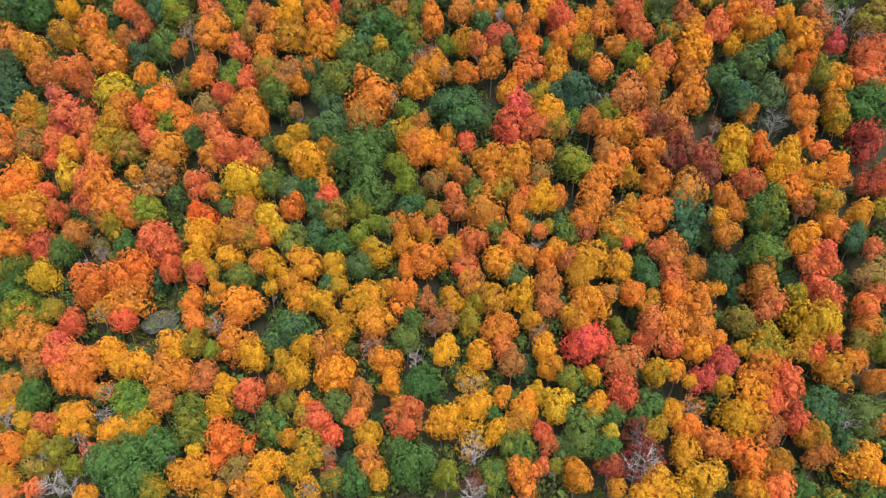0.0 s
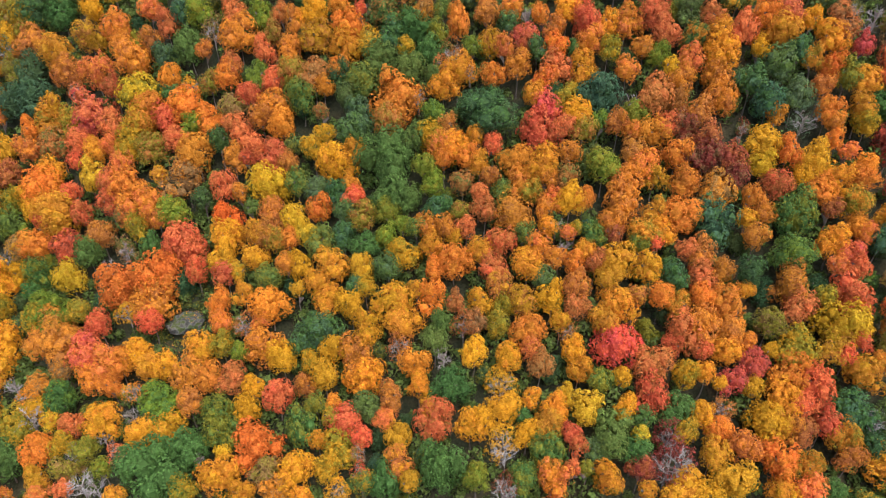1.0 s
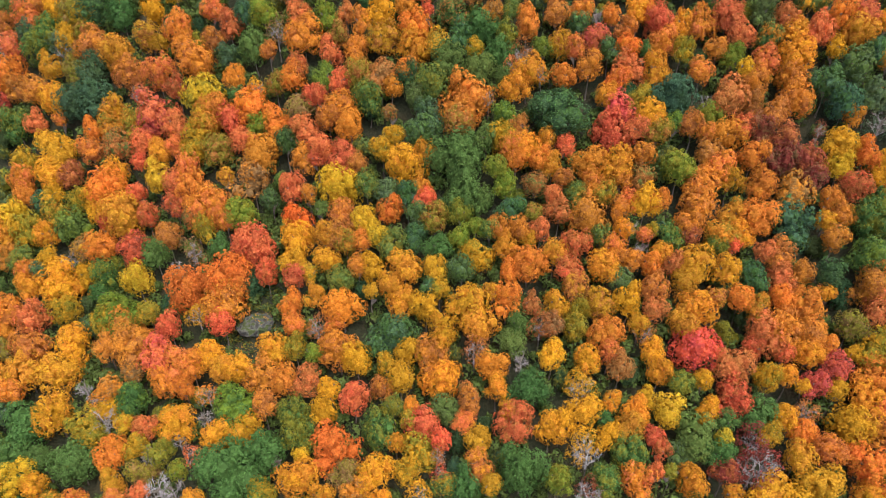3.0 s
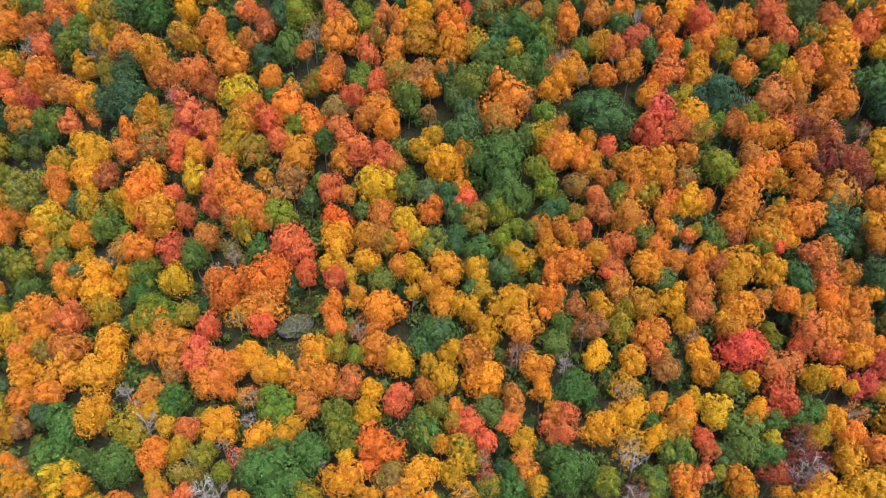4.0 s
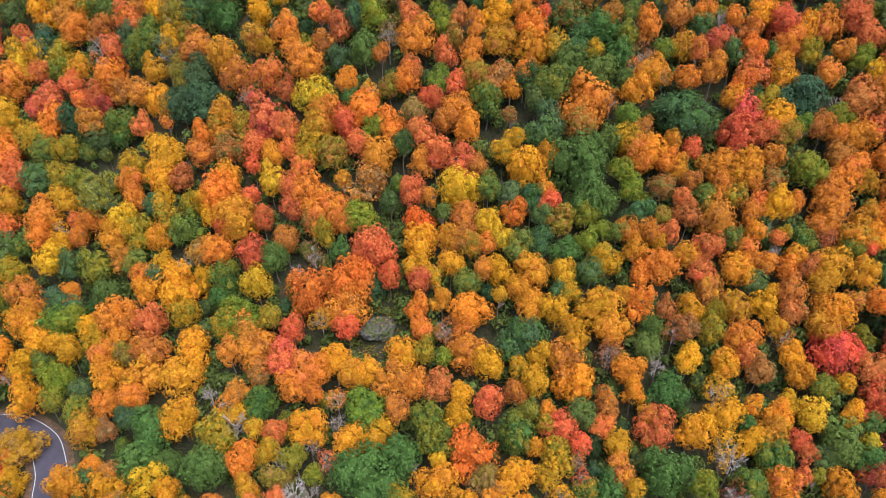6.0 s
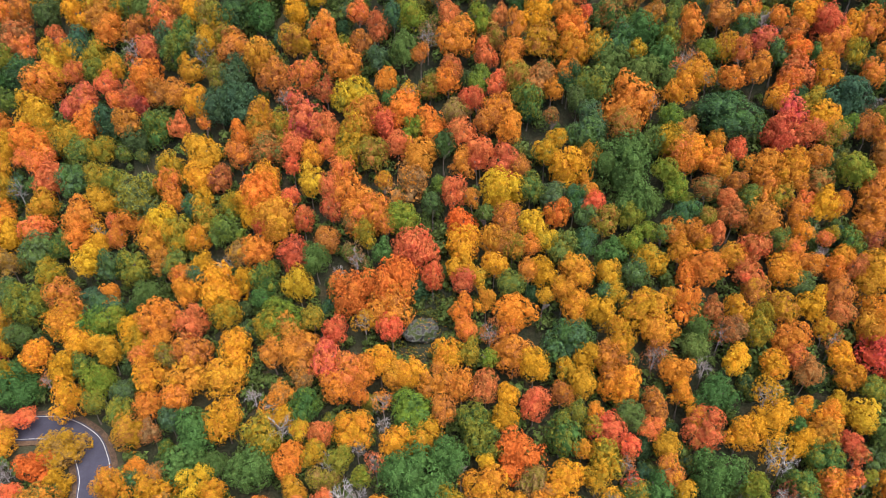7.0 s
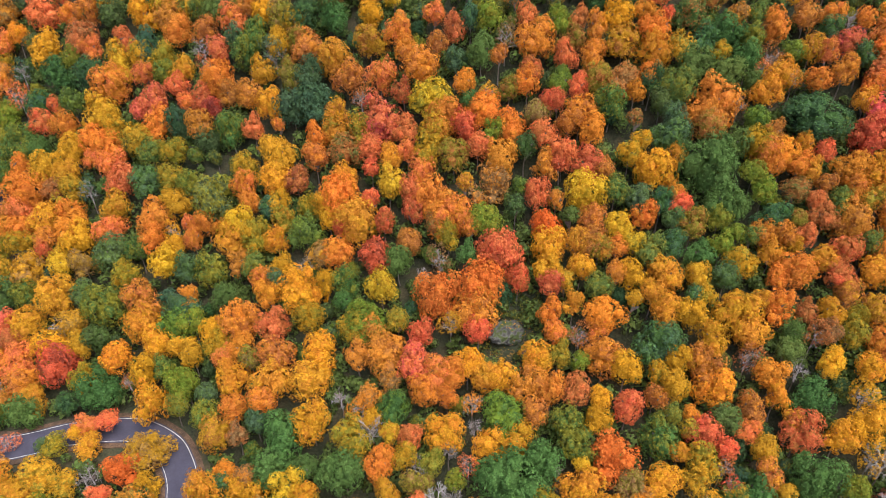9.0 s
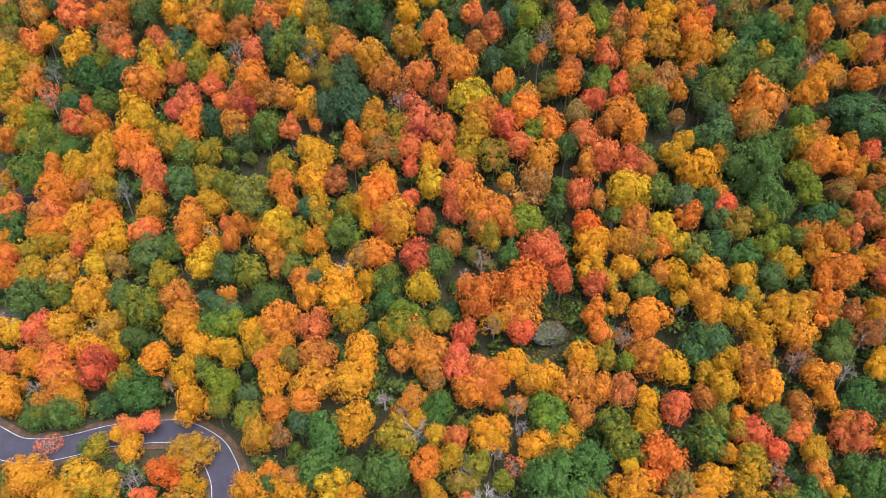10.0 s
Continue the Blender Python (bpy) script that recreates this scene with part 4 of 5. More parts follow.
tree("rd", "cr", 18.7, 80.0, 40.8, 2.1, 3.1)
tree("rd", "ru", 19.7, 78.2, 39.7, 2.1, 2.4)
tree("dg", "dg", 19.8, 86.8, 37.2, 2.2, 2.5)
tree("gr", "gr", 26.3, 80.4, 40.2, 4.8, 5.3)
tree("gr", "gr", 30.1, 77.2, 39.5, 3.1, 3.5)
tree("gr", "te", 22.9, 77.9, 39.3, 2.6, 2.9)
tree("ye", "lg", 31.3, 79.5, 41.5, 1.8, 2.7)
tree("gr", "gr", 32.0, 81.9, 43.4, 2.1, 3.4)
tree("gr", "gr", 38.5, 82.9, 43.9, 3.2, 3.6)
tree("mr", "ba", 36.6, 79.4, 41.2, 3.5, 3.9)
tree("am", "ol", 39.6, 79.6, 42.2, 2.4, 3.3)
tree("mr", "ru", 30.8, 74.4, 38.3, 2.5, 4.1)
tree("ba", "mr", 36.1, 74.8, 38.4, 4.7, 5.3)
tree("or", "cr", 14.8, 73.9, 35.8, 3.9, 4.4)
tree("cr", "ru", 18.5, 75.0, 37.5, 1.6, 2.5)
tree("ol", "lg", 21.0, 74.8, 37.8, 1.6, 2.5)
tree("or", "am", 24.7, 73.6, 36.5, 3.1, 5.0)
tree("or", "am", 31.5, 70.9, 36.4, 1.8, 2.8)
tree("ba", "mr", 5.9, 72.5, 34.8, 2.6, 4.2)
tree("lg", "ol", 0.6, 74.1, 35.1, 2.4, 3.8)
tree("am", "or", 38.3, 71.0, 35.6, 4.1, 4.6)
tree("dg", "gr", 46.3, 146.7, 96.6, 3.0, 3.3)
tree("ru", "cr", 50.9, 145.3, 96.0, 3.0, 3.3)
tree("gr", "or", 47.2, 142.6, 93.1, 2.7, 3.0)
tree("or", "am", 52.4, 143.0, 94.4, 2.4, 2.6)
tree("cr", "rd", 56.9, 142.2, 94.3, 3.2, 5.2)
tree("or", "am", 52.8, 139.4, 90.4, 4.1, 4.6)
tree("or", "ru", 51.3, 135.5, 87.0, 3.5, 3.9)
tree("or", "ru", 51.7, 132.0, 83.7, 3.5, 4.6)
tree("ru", "or", 47.5, 130.2, 82.1, 2.9, 3.3)
tree("oc", "or", 62.2, 144.0, 96.6, 3.5, 3.9)
tree("cr", "pk", 66.7, 143.9, 97.2, 2.9, 3.3)
tree("or", "am", 64.9, 141.5, 94.2, 3.8, 4.3)
tree("am", "or", 70.3, 141.9, 96.6, 2.3, 3.3)
tree("go", "am", 60.0, 138.9, 91.9, 2.0, 2.6)
tree("gr", "te", 63.8, 135.9, 89.3, 3.5, 4.6)
tree("gr", "te", 67.6, 137.3, 91.9, 2.6, 3.2)
tree("gr", "te", 58.0, 133.8, 86.6, 3.5, 3.9)
tree("te", "gr", 61.1, 130.2, 83.5, 4.0, 4.5)
tree("te", "gr", 66.6, 130.6, 85.1, 3.4, 3.9)
tree("or", "ol", 70.4, 136.0, 90.8, 2.3, 3.7)
tree("or", "go", 74.0, 138.6, 93.7, 3.5, 3.9)
tree("ru", "br", 76.7, 141.6, 96.3, 3.5, 3.9)
tree("ro", "or", 74.1, 134.2, 89.5, 2.9, 3.9)
tree("ru", "or", 71.7, 131.4, 86.7, 2.3, 2.6)
tree("ol", "gr", 76.6, 132.5, 88.7, 2.9, 4.6)
tree("pk", "rd", 79.7, 136.8, 93.3, 2.3, 2.9)
tree("ba", "", 83.0, 141.1, 97.4, 3.5, 3.9)
tree("ol", "br", 87.4, 140.2, 97.2, 3.4, 3.9)
tree("ba", "", 79.1, 142.1, 98.3, 2.3, 3.2)
tree("ba", "br", 85.9, 137.2, 94.4, 2.9, 3.2)
tree("cr", "rd", 86.9, 134.4, 91.3, 4.0, 4.5)
tree("cr", "ru", 85.3, 131.4, 88.6, 3.4, 3.8)
tree("or", "am", 79.9, 131.3, 87.8, 2.9, 3.2)
tree("or", "am", 78.9, 127.5, 84.2, 2.8, 3.2)
tree("gr", "gr", 84.6, 127.5, 84.2, 4.5, 5.1)
tree("gr", "gr", 88.2, 124.6, 83.1, 2.2, 2.5)
tree("or", "or", 62.4, 127.8, 82.2, 2.3, 2.6)
tree("ba", "te", 67.4, 126.6, 81.5, 3.4, 3.8)
tree("oc", "or", 72.2, 127.2, 83.3, 2.8, 3.2)
tree("or", "ru", 73.7, 125.2, 81.5, 2.3, 2.5)
tree("go", "ol", 79.2, 124.8, 81.7, 2.8, 3.2)
tree("mr", "rd", 84.2, 121.3, 79.1, 4.2, 5.0)
tree("am", "go", 59.3, 123.5, 77.6, 3.4, 3.8)
tree("ye", "go", 59.1, 120.5, 75.0, 2.8, 3.2)
tree("ro", "or", 64.1, 122.0, 77.2, 2.8, 4.3)
tree("am", "go", 68.8, 120.7, 76.9, 3.4, 3.8)
tree("oc", "or", 72.8, 122.5, 79.3, 2.0, 3.2)
tree("cr", "or", 75.1, 120.3, 78.0, 2.0, 2.2)
tree("or", "or", 78.2, 117.8, 75.7, 2.8, 3.1)
tree("ru", "mr", 48.4, 125.9, 78.1, 3.5, 3.9)
tree("mr", "br", 48.2, 122.7, 75.1, 4.0, 4.5)
tree("mr", "ru", 53.1, 121.7, 75.0, 3.4, 3.8)
tree("ba", "mr", 55.5, 126.0, 79.9, 1.7, 2.7)
tree("or", "br", 49.5, 117.0, 70.1, 4.0, 4.5)
tree("mr", "br", 53.3, 118.8, 72.9, 2.8, 3.2)
tree("te", "gr", 48.5, 112.4, 66.2, 4.8, 5.4)
tree("oc", "or", 56.2, 115.1, 70.6, 2.3, 3.3)
tree("or", "ru", 58.2, 112.7, 68.5, 2.5, 2.8)
tree("ru", "rd", 60.9, 116.8, 72.2, 3.4, 3.8)
tree("am", "or", 54.7, 111.6, 67.6, 2.0, 2.6)
tree("or", "ru", 56.1, 108.8, 65.4, 2.8, 3.1)
tree("gr", "ol", 64.3, 112.2, 68.3, 5.0, 5.6)
tree("gr", "lg", 63.4, 105.7, 63.3, 4.1, 4.6)
tree("ru", "or", 45.7, 107.6, 62.7, 3.1, 3.9)
tree("or", "ru", 49.2, 104.1, 60.6, 2.5, 4.0)
tree("ru", "cr", 45.4, 103.8, 59.5, 3.3, 3.7)
tree("dg", "gr", 54.5, 103.3, 60.7, 3.3, 3.7)
tree("dg", "dg", 54.2, 110.7, 59.0, 2.3, 2.6)
tree("go", "am", 67.6, 118.4, 74.5, 2.8, 3.2)
tree("oc", "or", 69.3, 115.2, 72.2, 3.1, 3.4)
tree("or", "am", 72.7, 116.4, 73.7, 3.4, 3.8)
tree("oc", "or", 77.4, 116.3, 74.5, 2.8, 3.1)
tree("ol", "or", 75.7, 113.1, 70.8, 3.3, 3.7)
tree("ru", "mr", 70.9, 111.9, 70.1, 2.2, 2.5)
tree("or", "am", 71.2, 107.5, 65.6, 3.6, 4.0)
tree("or", "or", 75.6, 109.2, 67.8, 2.5, 2.8)
tree("cr", "or", 76.9, 107.7, 67.0, 2.2, 2.8)
tree("cr", "pk", 73.9, 104.9, 64.3, 2.7, 3.1)
tree("cr", "or", 70.9, 103.4, 62.9, 2.2, 2.4)
tree("rd", "cr", 74.4, 102.4, 62.8, 2.2, 3.2)
tree("or", "am", 81.5, 110.0, 69.3, 3.0, 4.8)
tree("te", "gr", 79.9, 106.6, 66.4, 2.7, 3.8)
tree("ol", "go", 85.2, 110.6, 70.6, 1.9, 3.1)
tree("mr", "rd", 84.8, 114.9, 74.0, 2.8, 3.8)
tree("cr", "ru", 83.2, 104.5, 65.3, 2.2, 2.4)
tree("dg", "dg", 81.8, 108.3, 60.3, 2.3, 2.5)
tree("br", "ol", 82.4, 100.9, 61.4, 3.2, 3.6)
tree("or", "ru", 61.9, 101.0, 58.9, 4.6, 5.2)
tree("ru", "cr", 63.1, 97.9, 56.7, 3.8, 4.3)
tree("or", "am", 52.9, 100.4, 58.8, 1.9, 2.1)
tree("oc", "or", 45.0, 100.3, 57.3, 2.8, 3.1)
tree("oc", "or", 49.2, 98.9, 56.5, 3.8, 4.3)
tree("or", "ru", 44.6, 95.8, 53.4, 3.8, 4.3)
tree("or", "ru", 49.7, 94.4, 53.3, 3.3, 3.6)
tree("dg", "dg", 58.0, 102.8, 52.9, 2.8, 3.2)
tree("ol", "br", 57.3, 95.4, 54.7, 3.2, 3.6)
tree("go", "ye", 71.0, 94.3, 54.7, 5.4, 6.0)
tree("ol", "ye", 68.2, 98.6, 58.9, 1.9, 2.5)
tree("cr", "rd", 73.3, 98.6, 58.2, 4.3, 4.9)
tree("dg", "dg", 80.6, 100.7, 54.2, 2.2, 2.5)
tree("cr", "or", 80.3, 96.2, 58.2, 2.7, 3.0)
tree("cr", "rd", 82.7, 97.7, 59.7, 2.1, 3.2)
tree("or", "ru", 81.0, 92.8, 55.0, 3.2, 3.6)
tree("ol", "go", 61.1, 91.7, 52.1, 4.3, 4.8)
tree("rd", "ru", 44.0, 91.5, 51.3, 1.9, 2.1)
tree("or", "am", 48.3, 91.2, 51.0, 3.2, 3.6)
tree("or", "am", 44.3, 88.4, 48.6, 2.1, 2.4)
tree("or", "ru", 52.6, 92.5, 52.5, 2.4, 2.7)
tree("pk", "rd", 53.0, 89.0, 50.2, 2.7, 4.0)
tree("pk", "rd", 49.3, 86.9, 47.9, 2.7, 3.0)
tree("go", "am", 46.5, 86.3, 47.9, 1.6, 1.8)
tree("go", "am", 56.5, 90.8, 52.0, 1.6, 1.8)
tree("oc", "or", 60.1, 88.0, 49.1, 3.7, 4.2)
tree("or", "am", 58.1, 84.4, 46.3, 3.7, 4.1)
tree("rd", "cr", 63.8, 85.8, 48.3, 3.6, 4.7)
tree("cr", "rd", 61.7, 82.8, 46.3, 2.6, 2.9)
tree("go", "am", 52.8, 85.8, 47.6, 2.1, 2.4)
tree("am", "go", 54.5, 80.9, 43.4, 4.4, 5.0)
tree("or", "ru", 58.2, 79.4, 43.4, 3.1, 3.5)
tree("rd", "cr", 64.9, 80.2, 44.7, 2.9, 3.7)
tree("ru", "mr", 60.6, 78.7, 43.3, 2.6, 2.9)
tree("or", "ol", 68.0, 77.5, 43.1, 3.1, 4.5)
tree("go", "ru", 68.8, 91.3, 52.8, 3.2, 3.6)
tree("rd", "cr", 70.5, 89.7, 52.4, 2.1, 2.4)
tree("rd", "cr", 73.4, 91.5, 53.9, 2.1, 2.4)
tree("or", "go", 73.9, 87.2, 50.0, 4.2, 4.7)
tree("or", "ru", 77.2, 87.8, 51.9, 2.1, 3.4)
tree("oc", "or", 80.5, 84.9, 49.4, 2.6, 3.8)
tree("ol", "lg", 82.0, 90.3, 53.5, 3.2, 3.6)
tree("ol", "br", 78.5, 90.9, 53.8, 2.7, 3.0)
tree("gr", "te", 70.1, 81.6, 45.0, 4.7, 5.3)
tree("gr", "dg", 77.8, 80.1, 44.9, 4.1, 4.6)
tree("ba", "", 73.4, 79.5, 44.9, 2.6, 2.9)
tree("ru", "or", 79.8, 78.7, 44.9, 2.1, 3.3)
tree("ba", "ru", 46.4, 82.8, 44.2, 3.2, 3.6)
tree("am", "or", 43.0, 82.0, 44.0, 2.4, 2.7)
tree("oc", "or", 45.4, 79.9, 42.6, 2.9, 3.2)
tree("am", "or", 44.5, 76.1, 39.8, 3.1, 3.5)
tree("ru", "or", 49.8, 77.3, 41.1, 3.1, 3.5)
tree("ro", "or", 55.9, 74.3, 39.7, 3.8, 4.3)
tree("am", "go", 47.0, 71.7, 37.0, 4.1, 4.6)
tree("am", "go", 41.7, 70.0, 35.7, 3.6, 4.0)
tree("or", "ol", 60.8, 73.8, 39.9, 2.8, 3.7)
tree("cr", "or", 60.8, 70.3, 37.4, 3.0, 3.4)
tree("or", "go", 55.7, 70.0, 37.0, 3.0, 3.4)
tree("gr", "gr", 64.0, 69.5, 37.6, 2.5, 2.8)
tree("or", "am", 74.8, 74.2, 40.2, 4.3, 4.9)
tree("or", "am", 77.3, 71.3, 39.4, 3.0, 3.4)
tree("ru", "or", 68.6, 74.9, 41.1, 2.6, 2.9)
tree("dg", "dg", 73.2, 75.3, 34.2, 2.7, 4.1)
tree("gr", "ol", 75.6, 68.4, 36.3, 4.0, 4.5)
tree("dg", "gr", 72.8, 76.0, 42.2, 3.1, 3.4)
tree("gr", "gr", -16.3, 123.3, 64.8, 4.5, 5.1)
tree("gr", "ol", -11.2, 116.6, 61.7, 2.4, 2.6)
tree("gr", "te", -27.0, 117.3, 59.0, 3.0, 3.4)
tree("lg", "ol", -7.7, 124.2, 67.4, 3.0, 3.4)
tree("ru", "gr", -1.7, 123.6, 68.1, 2.7, 3.0)
tree("ol", "ru", -2.3, 118.5, 64.4, 2.4, 2.6)
tree("ru", "cr", -0.7, 115.5, 62.7, 2.6, 2.9)
tree("br", "ol", -210.7, 199.8, 70.2, 3.3, 3.7)
tree("ye", "ol", -212.0, 196.9, 67.3, 3.3, 3.7)
tree("cr", "or", -202.3, 195.9, 70.0, 4.0, 4.5)
tree("or", "am", -197.6, 196.3, 72.4, 3.2, 3.6)
tree("go", "ol", -204.2, 191.3, 66.0, 4.8, 5.4)
tree("cr", "ru", -190.2, 199.9, 77.0, 4.8, 5.4)
tree("or", "br", -204.5, 205.3, 75.9, 4.9, 5.5)
tree("or", "cr", -180.2, 195.9, 78.4, 2.8, 3.5)
tree("ru", "or", -174.0, 195.0, 79.4, 3.9, 4.4)
tree("dg", "gr", -165.8, 191.3, 79.1, 4.6, 5.2)
tree("am", "or", -156.3, 189.2, 80.4, 4.6, 5.1)
tree("or", "ru", -147.9, 187.1, 81.0, 4.5, 5.1)
tree("oc", "or", -145.7, 182.5, 78.8, 3.7, 4.2)
tree("am", "go", -186.5, 189.7, 70.9, 4.7, 5.3)
tree("cr", "br", -175.9, 189.4, 73.8, 4.7, 5.2)
tree("cr", "or", -171.7, 185.5, 73.0, 3.1, 3.4)
tree("cr", "ru", -161.4, 184.7, 75.7, 3.0, 3.4)
tree("te", "gr", -154.8, 182.3, 75.1, 4.5, 5.1)
tree("am", "ol", -162.8, 182.0, 72.8, 3.8, 4.2)
tree("am", "ol", -155.8, 179.3, 73.2, 3.7, 4.2)
tree("ol", "go", -149.1, 177.7, 74.2, 3.3, 3.7)
tree("ol", "lg", -177.5, 184.7, 70.7, 3.1, 3.5)
tree("ol", "go", -207.6, 187.0, 62.0, 4.0, 4.5)
tree("or", "br", -200.0, 185.6, 63.6, 4.0, 4.4)
tree("ba", "te", -193.7, 185.9, 66.0, 3.2, 3.5)
tree("gr", "dg", -181.5, 182.0, 66.9, 4.6, 5.2)
tree("dg", "gr", -171.6, 179.2, 68.2, 4.6, 5.1)
tree("ye", "go", -162.2, 177.8, 70.0, 3.4, 3.8)
tree("or", "cr", -163.2, 174.8, 67.1, 5.1, 5.7)
tree("cr", "or", -154.3, 174.4, 70.2, 3.3, 3.7)
tree("ol", "gr", -147.9, 173.3, 71.1, 3.7, 4.1)
tree("go", "or", -143.1, 172.7, 72.0, 3.7, 4.1)
tree("cr", "rd", -144.2, 169.3, 69.8, 2.9, 3.3)
tree("ba", "cr", -193.3, 179.7, 61.5, 3.9, 4.4)
tree("or", "ru", -202.5, 180.1, 58.7, 3.9, 4.4)
tree("ol", "or", -208.2, 181.9, 58.5, 3.2, 3.6)
tree("gr", "te", -185.2, 175.0, 61.2, 3.8, 4.3)
tree("rd", "ru", -180.6, 173.7, 61.9, 2.3, 2.6)
tree("gr", "lg", -175.4, 173.0, 63.0, 3.0, 4.3)
tree("ru", "rd", -184.3, 170.5, 58.1, 3.4, 3.8)
tree("go", "ye", -165.9, 168.7, 62.0, 5.2, 5.8)
tree("go", "ol", -160.9, 163.8, 60.5, 3.7, 4.1)
tree("cr", "pk", -150.3, 167.2, 66.0, 4.0, 4.9)
tree("pk", "cr", -153.9, 165.8, 64.3, 3.3, 3.7)
tree("oc", "or", -148.0, 161.6, 62.6, 4.3, 4.8)
tree("dg", "te", -143.2, 160.9, 63.7, 3.6, 4.9)
tree("cr", "or", -141.3, 164.8, 67.4, 2.2, 2.4)
tree("go", "ol", -202.6, 177.0, 56.4, 4.3, 4.8)
tree("lg", "ol", -195.7, 175.0, 57.7, 3.9, 4.3)
tree("oc", "or", -204.3, 170.8, 52.5, 3.5, 5.6)
tree("ol", "gr", -197.0, 169.0, 53.2, 3.8, 4.3)
tree("gr", "ol", -189.0, 167.0, 53.7, 5.3, 5.9)
tree("gr", "gr", -182.7, 163.2, 54.1, 3.0, 4.3)
tree("oc", "or", -176.3, 167.9, 58.7, 3.7, 4.2)
tree("am", "go", -172.5, 161.2, 55.3, 4.4, 4.9)
tree("oc", "or", -188.1, 161.2, 51.1, 3.0, 3.4)
tree("go", "am", -179.6, 158.2, 50.5, 5.2, 5.8)
tree("oc", "or", -166.4, 162.4, 57.4, 4.4, 4.9)
tree("oc", "or", -161.7, 158.8, 56.8, 4.4, 4.9)
tree("cr", "or", -165.1, 157.0, 55.3, 2.9, 3.2)
tree("cr", "or", -158.5, 154.0, 54.7, 4.3, 4.8)
tree("go", "ol", -153.0, 158.8, 59.3, 4.3, 4.8)
tree("gr", "ol", -149.4, 155.1, 58.1, 3.6, 4.0)
tree("ol", "go", -143.1, 153.8, 58.9, 3.5, 3.9)
tree("ru", "go", -200.6, 159.9, 46.6, 3.0, 3.4)
tree("gr", "ol", -194.3, 160.6, 47.9, 5.3, 5.9)
tree("oc", "or", -184.3, 153.4, 46.0, 6.2, 7.0)
tree("cr", "or", -199.6, 153.0, 42.5, 3.4, 3.8)
tree("or", "ru", -188.3, 148.6, 43.4, 3.6, 4.1)
tree("cr", "ru", -185.4, 148.8, 43.5, 4.4, 4.9)
tree("gr", "dg", -196.4, 147.2, 39.6, 4.4, 4.9)
tree("or", "am", -197.8, 144.5, 38.3, 2.9, 3.3)
tree("ru", "br", -176.3, 152.4, 48.9, 2.9, 3.3)
tree("go", "ol", -170.6, 151.0, 49.1, 4.3, 4.8)
tree("am", "or", -172.9, 155.1, 51.5, 3.6, 4.1)
tree("ba", "te", -165.4, 149.8, 50.5, 2.9, 4.2)
tree("gr", "gr", -160.7, 149.6, 51.6, 2.1, 2.4)
tree("go", "or", -156.9, 144.3, 48.8, 3.8, 4.3)
tree("cr", "rd", -156.4, 150.6, 52.7, 4.3, 4.8)
tree("gr", "te", -149.1, 148.1, 53.3, 4.2, 4.7)
tree("ol", "go", -143.2, 148.3, 55.1, 3.5, 3.9)
tree("am", "go", -140.5, 141.9, 51.4, 3.8, 4.2)
tree("oc", "or", -145.8, 139.8, 48.6, 4.5, 5.0)
tree("oc", "or", -145.6, 135.2, 46.5, 3.4, 3.8)
tree("ba", "am", -139.9, 135.4, 48.1, 2.7, 3.0)
tree("am", "or", -176.5, 145.3, 44.1, 4.3, 4.8)
tree("oc", "or", -170.0, 145.4, 46.6, 3.5, 4.0)
tree("or", "or", -168.6, 141.8, 44.1, 4.2, 4.7)
tree("go", "am", -165.4, 138.2, 43.2, 4.2, 4.7)
tree("cr", "or", -157.4, 138.9, 45.4, 4.1, 4.6)
tree("or", "ru", -174.9, 139.8, 41.9, 2.8, 4.2)
tree("ru", "rd", -175.3, 137.8, 40.6, 2.8, 3.1)
tree("oc", "or", -183.1, 143.8, 41.7, 3.6, 4.0)
tree("or", "or", -187.3, 145.0, 41.5, 3.6, 4.0)
tree("go", "ol", -182.1, 140.5, 40.5, 3.6, 4.0)
tree("ol", "go", -188.6, 139.7, 37.6, 4.3, 4.8)
tree("cr", "or", -195.8, 140.2, 36.3, 3.6, 4.0)
tree("oc", "or", -194.1, 135.0, 34.1, 3.5, 4.0)
tree("go", "ol", -187.0, 134.5, 35.4, 4.2, 4.7)
tree("go", "br", -178.2, 133.3, 36.6, 4.9, 5.5)
tree("ye", "go", -168.9, 133.6, 39.9, 3.1, 3.5)
tree("br", "go", -162.5, 131.7, 40.5, 3.4, 3.8)
tree("gr", "te", -155.7, 133.7, 42.5, 4.8, 5.3)
tree("gr", "ol", -148.9, 133.3, 44.6, 3.0, 3.4)
tree("ol", "go", -151.1, 128.5, 40.8, 3.4, 3.8)
tree("ye", "go", -141.1, 129.0, 43.7, 3.7, 4.6)
tree("am", "go", -139.5, 132.0, 45.8, 3.3, 3.7)
tree("am", "or", -169.0, 126.5, 35.1, 5.1, 5.7)
tree("gr", "dg", -185.8, 129.2, 32.0, 5.6, 6.2)
tree("ol", "gr", -177.2, 127.9, 34.8, 3.4, 3.8)
tree("gr", "te", -161.5, 126.1, 36.8, 3.4, 3.8)
tree("ol", "gr", -155.4, 121.5, 36.0, 4.9, 6.0)
tree("or", "cr", -145.6, 121.4, 37.8, 4.9, 5.5)
tree("or", "am", -144.2, 116.4, 35.1, 4.5, 5.1)
tree("te", "gr", -136.2, 118.9, 38.9, 3.2, 3.6)
tree("lg", "gr", -136.3, 114.7, 36.6, 3.8, 4.3)
tree("cr", "pk", -181.4, 121.0, 29.9, 4.1, 4.5)
tree("am", "or", -174.6, 120.7, 31.5, 4.0, 4.5)
tree("ba", "go", -165.5, 118.8, 32.4, 4.0, 4.4)
tree("am", "br", -161.9, 118.8, 33.4, 3.3, 3.7)
